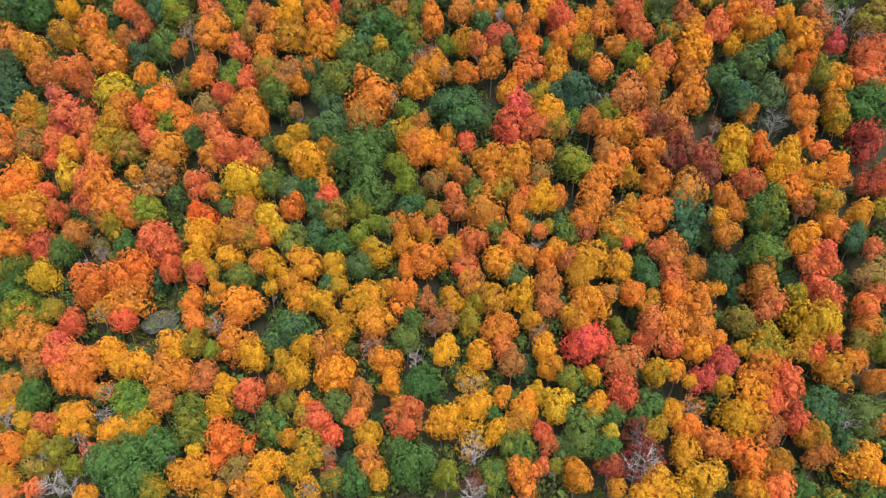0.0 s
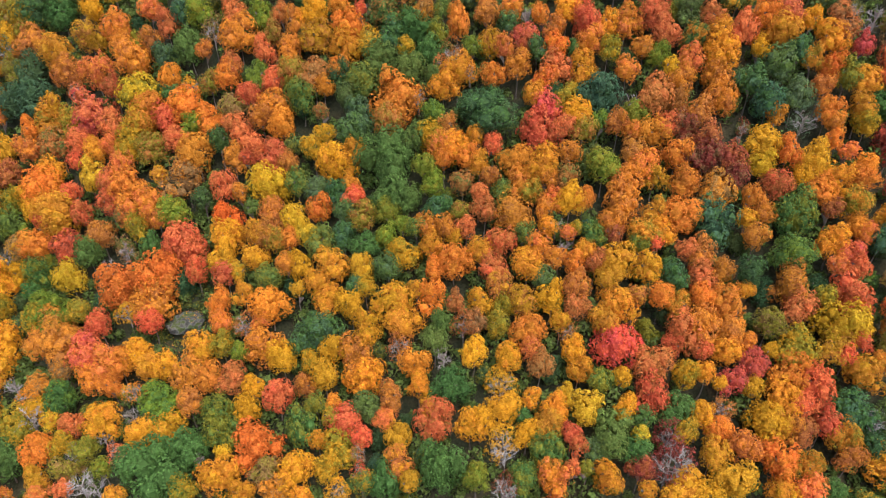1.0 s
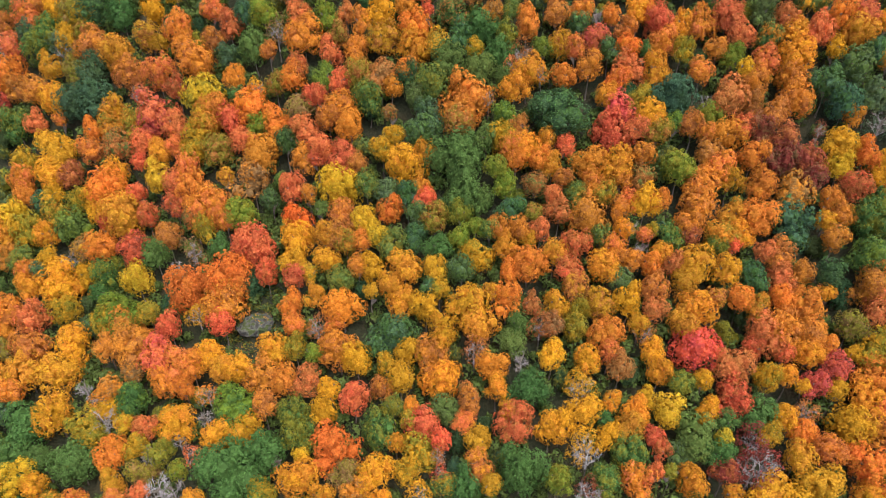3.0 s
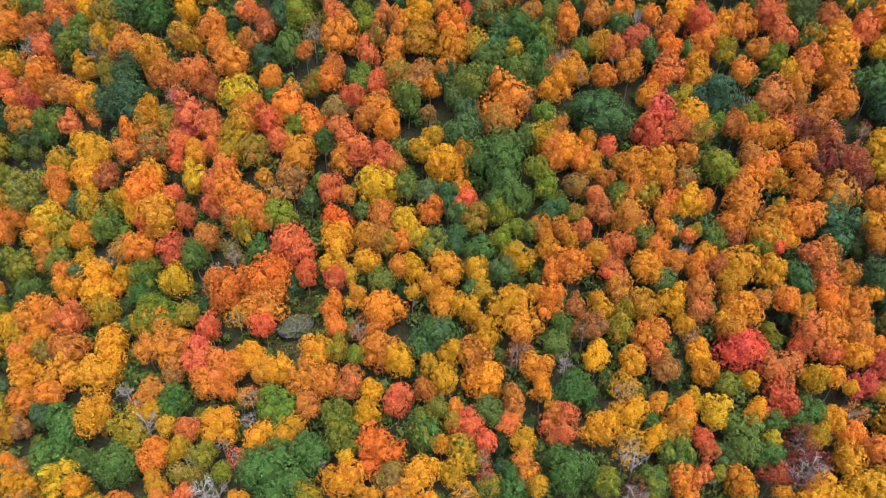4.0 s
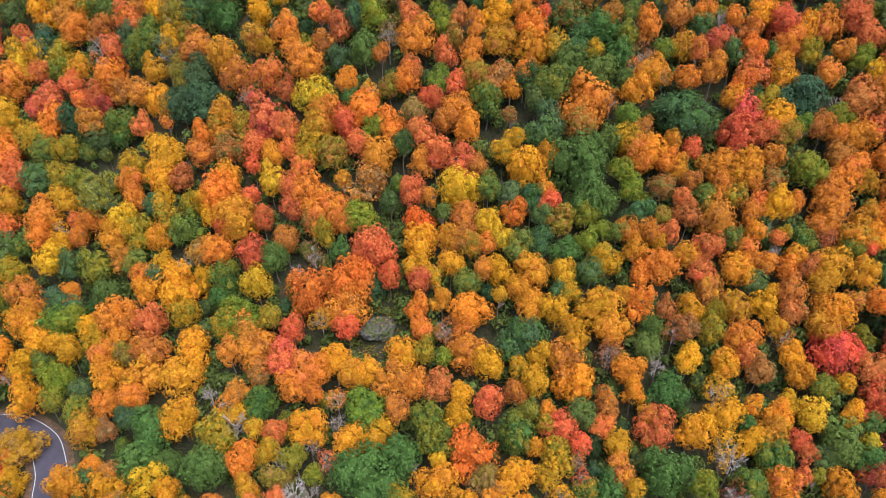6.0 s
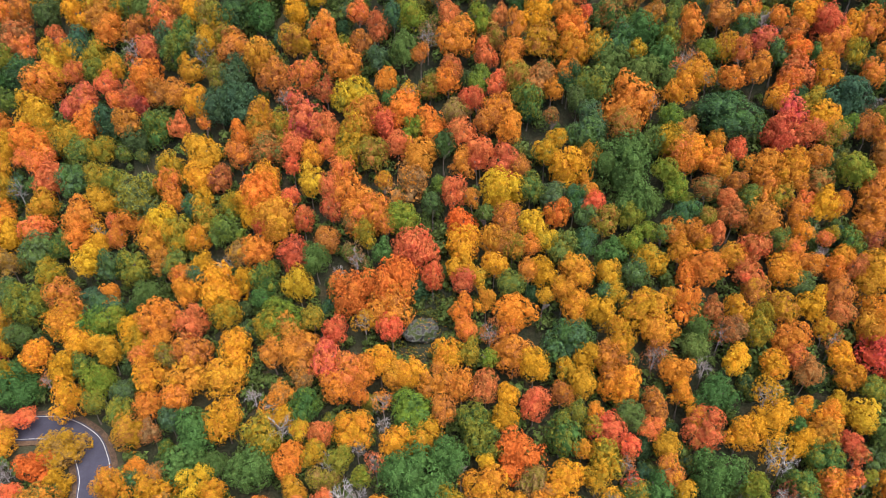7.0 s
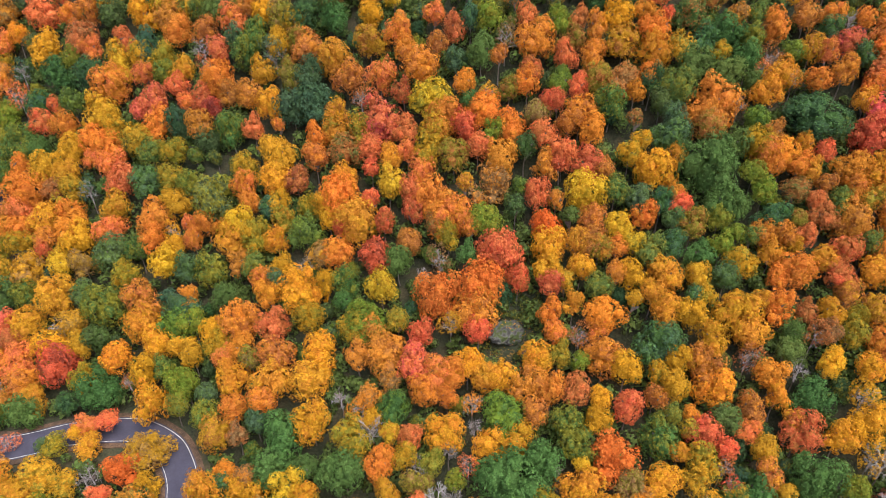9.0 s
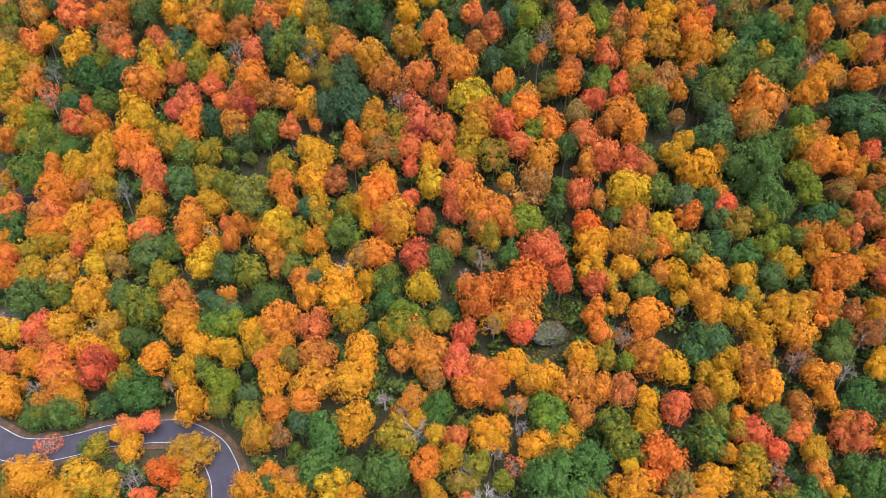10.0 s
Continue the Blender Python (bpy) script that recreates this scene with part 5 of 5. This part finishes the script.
tree("cr", "ru", -177.9, 117.1, 29.3, 3.3, 3.7)
tree("or", "go", -180.1, 112.8, 27.1, 3.3, 4.8)
tree("cr", "ru", -186.4, 113.2, 26.6, 2.6, 4.0)
tree("cr", "or", -173.5, 111.8, 27.4, 4.6, 5.1)
tree("or", "ru", -171.3, 106.6, 25.8, 4.5, 5.0)
tree("rd", "mr", -163.3, 110.3, 28.8, 4.8, 7.7)
tree("am", "go", -166.7, 114.5, 29.7, 3.9, 4.4)
tree("go", "am", -160.0, 114.2, 31.6, 3.2, 3.6)
tree("gr", "dg", -155.3, 114.6, 32.9, 3.2, 3.6)
tree("or", "am", -149.5, 109.9, 31.5, 3.8, 4.3)
tree("or", "am", -183.5, 107.5, 25.3, 3.2, 4.7)
tree("or", "am", -181.7, 102.4, 23.5, 4.4, 5.0)
tree("ba", "", -177.5, 106.3, 26.0, 2.6, 2.9)
tree("go", "or", -166.9, 102.3, 25.9, 3.1, 3.5)
tree("or", "ru", -173.6, 102.5, 24.8, 3.2, 3.5)
tree("gr", "gr", -167.1, 98.4, 23.9, 3.7, 4.2)
tree("gr", "ol", -173.5, 98.5, 23.7, 3.1, 3.5)
tree("ol", "go", -156.0, 106.3, 28.8, 3.2, 4.7)
tree("gr", "gr", -152.2, 103.7, 28.0, 5.0, 5.6)
tree("ba", "ru", -144.7, 103.7, 30.3, 1.9, 3.0)
tree("go", "am", -141.5, 106.4, 31.5, 3.7, 5.4)
tree("go", "or", -139.0, 99.8, 28.7, 4.3, 4.8)
tree("am", "or", -139.9, 111.9, 34.1, 3.8, 4.3)
tree("am", "go", -134.7, 110.1, 35.1, 2.5, 2.8)
tree("gr", "ol", -137.5, 106.6, 32.5, 2.5, 2.8)
tree("lg", "ol", -133.0, 102.6, 31.4, 3.7, 4.1)
tree("ol", "gr", -132.8, 98.0, 29.5, 2.4, 3.9)
tree("dg", "gr", -158.4, 100.8, 26.8, 2.5, 2.8)
tree("cr", "or", -152.6, 95.8, 26.0, 3.3, 2.0)
tree("cr", "rd", -147.9, 96.2, 26.6, 2.8, 1.7)
tree("am", "go", -154.3, 93.8, 25.6, 1.8, 1.4)
tree("am", "or", -150.5, 91.0, 25.0, 3.3, 2.4)
tree("ol", "ye", -157.1, 90.8, 24.7, 2.7, 2.7)
tree("gr", "te", -160.1, 91.5, 24.7, 1.8, 1.8)
tree("ba", "cr", -168.0, 91.8, 23.8, 3.0, 2.2)
tree("go", "br", -136.9, 89.6, 25.3, 5.0, 3.7)
tree("ro", "ro", -141.3, 85.7, 24.2, 4.3, 3.5)
tree("ba", "", -148.0, 84.9, 24.3, 2.9, 4.2)
tree("cr", "rd", -144.9, 80.2, 23.4, 2.8, 2.1)
tree("or", "am", -168.7, 83.9, 21.8, 5.2, 3.9)
tree("am", "ol", -158.4, 85.1, 22.7, 4.6, 3.5)
tree("go", "or", -161.8, 81.6, 22.0, 5.1, 3.8)
tree("gr", "gr", -173.8, 83.5, 23.4, 2.3, 3.4)
tree("am", "ol", -152.5, 82.6, 23.6, 3.4, 2.6)
tree("go", "am", -134.8, 81.6, 24.5, 2.8, 2.8)
tree("gr", "ol", -139.6, 185.7, 83.6, 3.0, 4.2)
tree("gr", "gr", -135.5, 184.2, 83.4, 3.3, 4.1)
tree("ru", "or", -137.6, 180.9, 80.0, 3.3, 3.7)
tree("cr", "or", -129.9, 181.1, 82.4, 4.4, 4.9)
tree("ru", "or", -126.1, 183.2, 85.4, 2.9, 3.3)
tree("te", "gr", -128.8, 177.2, 79.4, 3.6, 4.1)
tree("gr", "ol", -123.4, 175.7, 80.0, 4.3, 4.8)
tree("am", "go", -121.4, 180.5, 84.7, 3.3, 4.0)
tree("ol", "br", -116.7, 178.1, 84.1, 3.6, 4.8)
tree("go", "ol", -112.2, 175.9, 83.5, 3.6, 4.0)
tree("am", "go", -116.5, 172.8, 79.9, 3.6, 4.0)
tree("ol", "ru", -112.0, 172.1, 80.6, 3.5, 4.0)
tree("cr", "pk", -133.1, 174.5, 76.6, 3.6, 4.1)
tree("ba", "", -138.0, 177.2, 77.0, 3.7, 4.1)
tree("gr", "ol", -125.5, 172.7, 76.8, 4.3, 4.8)
tree("te", "ba", -117.9, 170.9, 77.6, 4.3, 4.8)
tree("ba", "cr", -135.9, 171.8, 74.1, 2.9, 3.2)
tree("oc", "or", -132.8, 168.3, 71.2, 5.0, 5.6)
tree("ru", "or", -129.2, 164.0, 70.0, 3.5, 4.0)
tree("rd", "cr", -136.9, 164.8, 68.0, 3.6, 4.9)
tree("or", "ru", -137.0, 159.0, 64.1, 3.5, 4.0)
tree("mr", "rd", -133.4, 161.7, 67.3, 2.8, 3.2)
tree("am", "or", -121.3, 167.6, 74.4, 3.5, 4.0)
tree("or", "ru", -123.9, 162.5, 70.0, 3.5, 3.9)
tree("am", "or", -117.8, 159.1, 69.4, 3.5, 4.8)
tree("or", "cr", -115.3, 154.2, 66.8, 1.7, 1.9)
tree("ol", "ru", -113.9, 166.2, 75.9, 2.8, 3.1)
tree("ol", "br", -113.0, 163.3, 74.2, 2.8, 4.0)
tree("dg", "te", -112.1, 157.7, 69.2, 4.8, 5.4)
tree("gr", "ol", -127.8, 155.7, 64.1, 4.2, 5.6)
tree("cr", "ru", -121.8, 154.7, 65.6, 2.8, 4.0)
tree("am", "go", -115.1, 148.0, 61.3, 5.1, 5.7)
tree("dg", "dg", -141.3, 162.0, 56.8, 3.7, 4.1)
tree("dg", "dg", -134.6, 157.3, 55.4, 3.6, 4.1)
tree("go", "ol", -123.4, 146.7, 58.7, 3.4, 3.8)
tree("ol", "te", -130.9, 141.5, 52.9, 5.8, 6.5)
tree("ol", "gr", -137.7, 145.9, 55.0, 3.4, 3.9)
tree("or", "cr", -123.0, 142.4, 56.5, 3.4, 5.4)
tree("oc", "or", -121.2, 138.2, 54.5, 2.7, 3.0)
tree("am", "or", -115.3, 142.5, 57.9, 4.0, 4.5)
tree("ru", "mr", -109.7, 141.0, 59.0, 3.0, 3.8)
tree("am", "ol", -114.3, 137.9, 54.9, 3.3, 3.7)
tree("ol", "go", -106.0, 135.1, 55.8, 2.9, 4.3)
tree("te", "gr", -116.2, 136.2, 54.3, 2.6, 3.0)
tree("ol", "or", -112.7, 133.7, 52.9, 3.3, 3.7)
tree("gr", "lg", -107.1, 130.0, 51.9, 4.2, 4.7)
tree("ye", "go", -123.8, 134.7, 50.6, 4.6, 5.2)
tree("cr", "or", -136.4, 136.5, 49.8, 2.0, 3.2)
tree("oc", "or", -132.2, 136.2, 50.0, 3.4, 3.8)
tree("or", "cr", -134.5, 132.7, 47.9, 2.7, 4.3)
tree("or", "am", -125.5, 131.7, 48.6, 4.0, 4.4)
tree("ol", "go", -119.3, 131.1, 49.6, 3.9, 5.4)
tree("or", "am", -113.7, 129.4, 50.3, 2.9, 4.7)
tree("go", "am", -111.9, 123.9, 47.3, 2.6, 2.9)
tree("or", "ru", -122.8, 126.1, 46.1, 2.9, 3.3)
tree("ol", "gr", -129.5, 125.3, 44.2, 3.9, 5.4)
tree("gr", "te", -135.2, 126.7, 43.9, 3.3, 4.7)
tree("gr", "ol", -118.7, 124.7, 45.9, 3.2, 3.6)
tree("or", "cr", -116.4, 121.9, 45.3, 2.9, 3.2)
tree("or", "am", -114.8, 118.6, 43.4, 3.2, 4.1)
tree("am", "or", -107.1, 119.2, 44.9, 5.0, 5.6)
tree("go", "am", -101.2, 118.9, 46.8, 2.5, 4.0)
tree("te", "gr", -113.1, 121.4, 45.4, 2.5, 2.9)
tree("or", "or", -133.7, 120.7, 40.7, 2.6, 2.9)
tree("gr", "gr", -124.7, 119.2, 42.0, 3.2, 3.6)
tree("te", "gr", -134.0, 117.2, 38.0, 3.8, 4.3)
tree("lg", "ol", -132.3, 115.3, 37.7, 3.8, 4.3)
tree("or", "ru", -120.4, 114.2, 38.9, 5.0, 5.6)
tree("cr", "ru", -112.4, 112.1, 40.1, 3.7, 4.7)
tree("am", "go", -126.7, 112.9, 37.7, 3.1, 3.5)
tree("go", "ol", -104.8, 112.8, 42.0, 3.7, 4.1)
tree("br", "am", -102.8, 124.5, 49.4, 3.2, 3.6)
tree("ba", "", -106.7, 123.7, 47.7, 3.2, 3.6)
tree("am", "go", -131.3, 108.5, 34.8, 3.1, 4.7)
tree("go", "ol", -125.1, 110.0, 36.2, 3.7, 4.2)
tree("or", "or", -119.7, 108.4, 36.7, 3.1, 3.5)
tree("cr", "or", -123.3, 106.6, 35.0, 2.8, 3.1)
tree("ol", "br", -117.5, 105.8, 36.1, 2.4, 3.9)
tree("ru", "or", -111.9, 106.0, 36.7, 4.3, 4.8)
tree("or", "am", -111.6, 101.5, 33.7, 4.8, 5.4)
tree("am", "or", -101.9, 105.9, 37.9, 4.2, 4.7)
tree("am", "or", -104.1, 100.8, 34.8, 4.8, 5.3)
tree("lg", "ol", -131.6, 102.5, 31.8, 3.1, 4.9)
tree("or", "am", -121.6, 102.6, 33.2, 4.3, 4.8)
tree("oc", "or", -119.6, 96.4, 30.6, 3.0, 3.3)
tree("te", "gr", -126.1, 99.5, 31.5, 2.4, 2.7)
tree("ol", "gr", -125.7, 95.6, 29.0, 3.6, 4.0)
tree("or", "ru", -113.5, 97.3, 32.3, 3.0, 3.3)
tree("go", "ru", -122.7, 92.0, 27.8, 4.1, 4.6)
tree("br", "ru", -118.2, 91.2, 29.1, 2.3, 3.7)
tree("te", "gr", -114.4, 93.6, 30.5, 2.4, 2.6)
tree("gr", "gr", -108.2, 90.6, 28.7, 4.9, 5.5)
tree("gr", "gr", -108.9, 84.7, 25.8, 4.8, 5.4)
tree("gr", "gr", -102.9, 83.9, 27.9, 2.8, 3.2)
tree("am", "or", -102.3, 92.3, 31.2, 4.6, 5.2)
tree("ba", "", -96.6, 96.6, 34.4, 2.9, 3.3)
tree("ol", "go", -94.0, 89.2, 30.2, 4.6, 5.1)
tree("or", "ba", -91.8, 94.2, 33.7, 3.5, 3.9)
tree("gr", "gr", -94.9, 82.8, 27.7, 5.0, 5.6)
tree("or", "or", -119.7, 84.0, 25.5, 2.6, 2.9)
tree("br", "or", -114.9, 83.1, 26.3, 2.3, 2.5)
tree("am", "or", -115.3, 80.4, 24.3, 4.2, 4.7)
tree("ye", "go", -106.7, 80.7, 26.0, 3.9, 4.4)
tree("or", "go", -123.1, 79.7, 23.7, 3.9, 4.4)
tree("gr", "te", -119.8, 81.8, 25.8, 2.0, 2.2)

# ---- dead snags, the outcrop, and what grows between ----
def snag(x, y, z, r, h):
    base = ground(x, y)
    top = new("dead_tree")
    top.empty_display_size = 0.5
    top.matrix_world = pose(x, y, base, 0, 0, RNG.uniform(0, 360))
    tagged(top, "dead tree with pale weathered bare branches among the crowns", "tree", "dead trees")
    for part_name, me, at, s in (("trunk", TRUNKS[0], 0, (8, 8, z - base)), ("bare_crown", SNAG[int(RNG.integers(2))], z - base, (r, r, h))):
        ob = new(part_name, me)
        ob.parent, ob.location, ob.scale = top, (0, 0, at), s


snag(6.0, 77.5, 39.0, 4.5, 4.2)
snag(73.9, 79.0, 46.0, 4.2, 3.2)
snag(-76.1, 76.5, 29.0, 4.6, 4.0)
snag(-90.0, 88.8, 33.5, 4.4, 4.0)
snag(5.3, 70.8, 35.0, 4.0, 3.6)
snag(-149.9, 85.0, 22.5, 3.6, 3.6)
snag(37.1, 74.5, 40.5, 4.2, 3.6)


def fallen_log(x, y, length, turn):
    """A bleached trunk lying in a gap of the canopy, with the stubs of two limbs."""
    verts, faces = [], []
    rise = ground(x + length * math.cos(turn), y + length * math.sin(turn)) - ground(x, y)
    way = np.array([length * math.cos(turn), length * math.sin(turn), rise])
    spots = [way * k / 6 + np.array([0, 0, 0.12 * math.sin(2.1 * k)]) for k in range(7)]
    for k in range(6):
        tube(verts, faces, spots[k], spots[k + 1], 0.24 - 0.025 * k, 0.215 - 0.025 * k, 7)
    for k in (2, 4):
        tube(verts, faces, spots[k], spots[k] + np.array([0.5, -0.6, 0.8]), 0.09, 0.03, 5)
    ob = new("fallen_log", mesh_of("fallen_log", verts, faces, PALE, True))
    ob.location = (x, y, ground(x, y) + 0.25)
    return tagged(ob, "bleached fallen trunk lying in a dark gap between the trees", "log")


def outcrop(x, y, w, d, h):
    bm = bmesh.new()
    bmesh.ops.create_icosphere(bm, subdivisions=5, radius=1.0)
    for v in bm.verts:
        p = v.co.copy()
        k = 1 + 0.30 * noise.noise(p * 1.4) + 0.16 * noise.noise(p * 4.0) + 0.07 * noise.noise(p * 11)
        v.co = Vector((p.x * w * k, p.y * d * k, (p.z if p.z < 0.5 else 0.5 + (p.z - 0.5) * 0.5) * h * k))
    me = bpy.data.meshes.new("rock_outcrop")
    bm.to_mesh(me)
    bm.free()
    me.materials.append(ROCK)
    me.shade_smooth()
    ob = new("rock_outcrop", me)
    ob.matrix_world = pose(x, y, ground(x, y) + 0.6, 18, 0, 10)
    return tagged(ob, "grey lichen-covered rock outcrop in a small clearing", "rock")


fallen_log(-142.0, 160.5, 5.5, -0.15)
outcrop(-61.2, 108.4, 4.4, 2.5, 2.0)
outcrop(-57.4, 104.6, 1.3, 1.0, 0.9)


def fallen():
    """Yellow and orange leaves lying on the rock and the bare ground round it."""
    at = []
    for _ in range(520):
        x, y = RNG.normal(-61, 3.6), RNG.normal(106.0, 3.0)
        k = ((x + 61.2) / 4.2) ** 2 + ((y - 108.4) / 2.5) ** 2
        at.append((x, y, ground(x, y) + (0.08 if k > 1 else 0.35 + 2.0 * math.sqrt(1 - k))))
    up = unit(RNG.normal(size=(len(at), 3)) * 0.3 + np.array([0, 0, 1]))
    v = sprays(np.array(at), up, RNG.uniform(0.07, 0.15, len(at)))
    ob = new("fallen_leaves", mesh_of("fallen_leaves", v, np.arange(len(v)).reshape(-1, 3).tolist(), THICKET))
    ob.color, ob["second"] = (*PALETTE["am"], 1), PALETTE["ru"]
    tagged(ob, "fallen yellow leaves scattered round the rock", "leaves", kind="stuff")


fallen()
SPOTS = np.array(PLANTED)


def room(x, y):
    """How far a place is from the middle of the nearest tree, and from the edge of the nearest crown."""
    d = np.hypot(SPOTS[:, 0] - x, SPOTS[:, 1] - y)
    return float(d.min()), float((d - SPOTS[:, 2]).min())


def rim():
    """A rim of more trees round the ones named."""
    rng = random.Random(5)
    mixed = ["or", "or", "or", "am", "cr", "rd", "ru", "go", "ol", "gr", "gr", "te", "ye", "lg"]
    spots = []
    for k in range(9000):
        x, y = rng.uniform(-235, 110), rng.uniform(45, 225)
        d, edge = room(x, y)
        beside = SPOTS[np.hypot(SPOTS[:, 0] - x, SPOTS[:, 1] - y) < 26]
        inside = all(((beside[:, 0] > x) == p).any() and (((beside[:, 0] > x) == p) & ((beside[:, 1] > y) == q)).any() for p in (True, False) for q in (True, False))
        if not inside and 4.5 < d < 12 and edge > 0.5 and road_near(x, y)[0] > 6.5 and math.hypot(x + 61.3, y - 106.3) > 8 and all(math.hypot(x - p, y - q) > 6 for p, q in spots):
            spots.append((x, y))
            r = rng.uniform(2.8, 4.2)
            tree(rng.choice(mixed), rng.choice(mixed), x, y, ground(x, y) + rng.uniform(7, 9.5), r, r * rng.uniform(1.1, 1.4))


rim()


def saplings():
    """Young green trees in the gaps of the canopy."""
    rng = random.Random(21)
    spots = []
    for k in range(16000):
        x, y = rng.uniform(-205, 85), rng.uniform(72, 200)
        d, edge = room(x, y)
        if edge > 0.1 and len(spots) < 330 and road_near(x, y)[0] > 6.5 and math.hypot(x + 61.3, y - 104.5) > 7.5 and all(math.hypot(x - p, y - q) > 3.0 for p, q in spots):
            spots.append((x, y))
            r = rng.uniform(1.5, 2.4)
            ob = tree(rng.choice(["gr", "dg", "te", "dg", "ol"]), rng.choice(["gr", "dg", "lg", "ol"]), x, y, ground(x, y) + rng.uniform(3.0, 5.2), r, r * rng.uniform(1.1, 1.5))
            ob.name = "sapling"
            tagged(ob, "young green tree in a gap of the canopy", "tree", "saplings in the gaps")


saplings()


def bushes(name, label, spots, tints, count, blade):
    """Leafy clumps past counting, in one mesh: spots are x, y, z, radius."""
    at, up, size = [], [], []
    for x, y, z, r in spots:
        way = unit(RNG.normal(size=(count, 3)) + np.array([0, 0, 0.6]))
        at.append(np.array([x, y, z]) + way * r * RNG.uniform(0.6, 1.1, (count, 1)))
        up.append(unit(way + RNG.normal(size=way.shape) * 0.4))
        size.append(RNG.uniform(0.7, 1.3, count) * blade * r ** 0.5)
    v = sprays(np.concatenate(at), np.concatenate(up), np.concatenate(size))
    ob = new(name, mesh_of(name, v, np.arange(len(v)).reshape(-1, 3).tolist(), THICKET))
    ob.color, ob["second"] = (*PALETTE[tints[0]], 1), PALETTE[tints[1]]
    return tagged(ob, label, "forest", kind="stuff")


def low(count, rng):
    while count:
        x, y = rng.uniform(-210, 90), rng.uniform(62, 210)
        open_sky = room(x, y)[1] > -1.0 or rng.random() < 0.2
        if open_sky and road_near(x, y)[0] > 6.2 and math.hypot(x + 61.3, (y - 105.8) * 0.9) > 4.0:
            count -= 1
            r = rng.uniform(1.0, 2.4)
            yield x, y, ground(x, y) + r * rng.uniform(0.3, 1.9), r


bushes("undergrowth", "dark green shrubs growing under the trees", low(5000, random.Random(3)), ("gr", "dg"), 76, 0.30)


def clearing(count, rng):
    """Low brush round the rock and up the gap behind it."""
    while count:
        x, y = rng.uniform(-69, -53), rng.uniform(103.5, 124)
        k = ((x + 61.2) / 4.4) ** 2 + ((y - 108.4) / 2.7) ** 2
        if k > 1.1 and (y > 107 or rng.random() < 0.35):
            count -= 1
            r = rng.uniform(0.4, 1.1)
            yield x, y, ground(x, y) + r * rng.uniform(0.2, 0.9), r


bushes("brush", "dull olive and green brush in the clearing round the rock", clearing(330, random.Random(13)), ("dg", "ol"), 60, 0.22)


def beyond(share, tint):
    """Places in a loose grid all round the slope, a share of them in each colour."""
    rng = random.Random(8)
    for j in range(-20, 49):
        for i in range(-48, 32):
            x, y = i * 6.9 + rng.uniform(-2.3, 2.3), j * 6.9 + rng.uniform(-2.3, 2.3)
            pick, r, up = rng.random(), rng.uniform(3.4, 5.2), rng.uniform(6.5, 9.5)
            close = -240 < x < 115 and -25 < y < 235
            if share <= pick < share + 0.25 and close == tint and room(x, y)[0] > 9 and road_near(x, y)[0] > 7:
                yield x, y, ground(x, y) + up, r


for share, tints in ((0.0, ("or", "am")), (0.25, ("go", "ol")), (0.5, ("gr", "lg")), (0.75, ("cr", "ru"))):
    bushes("near_woods", "autumn forest round the slope", beyond(share, True), tints, 100, 0.36)
    bushes("far_woods", "autumn forest going on beyond the slope", beyond(share, False), tints, 26, 0.75)
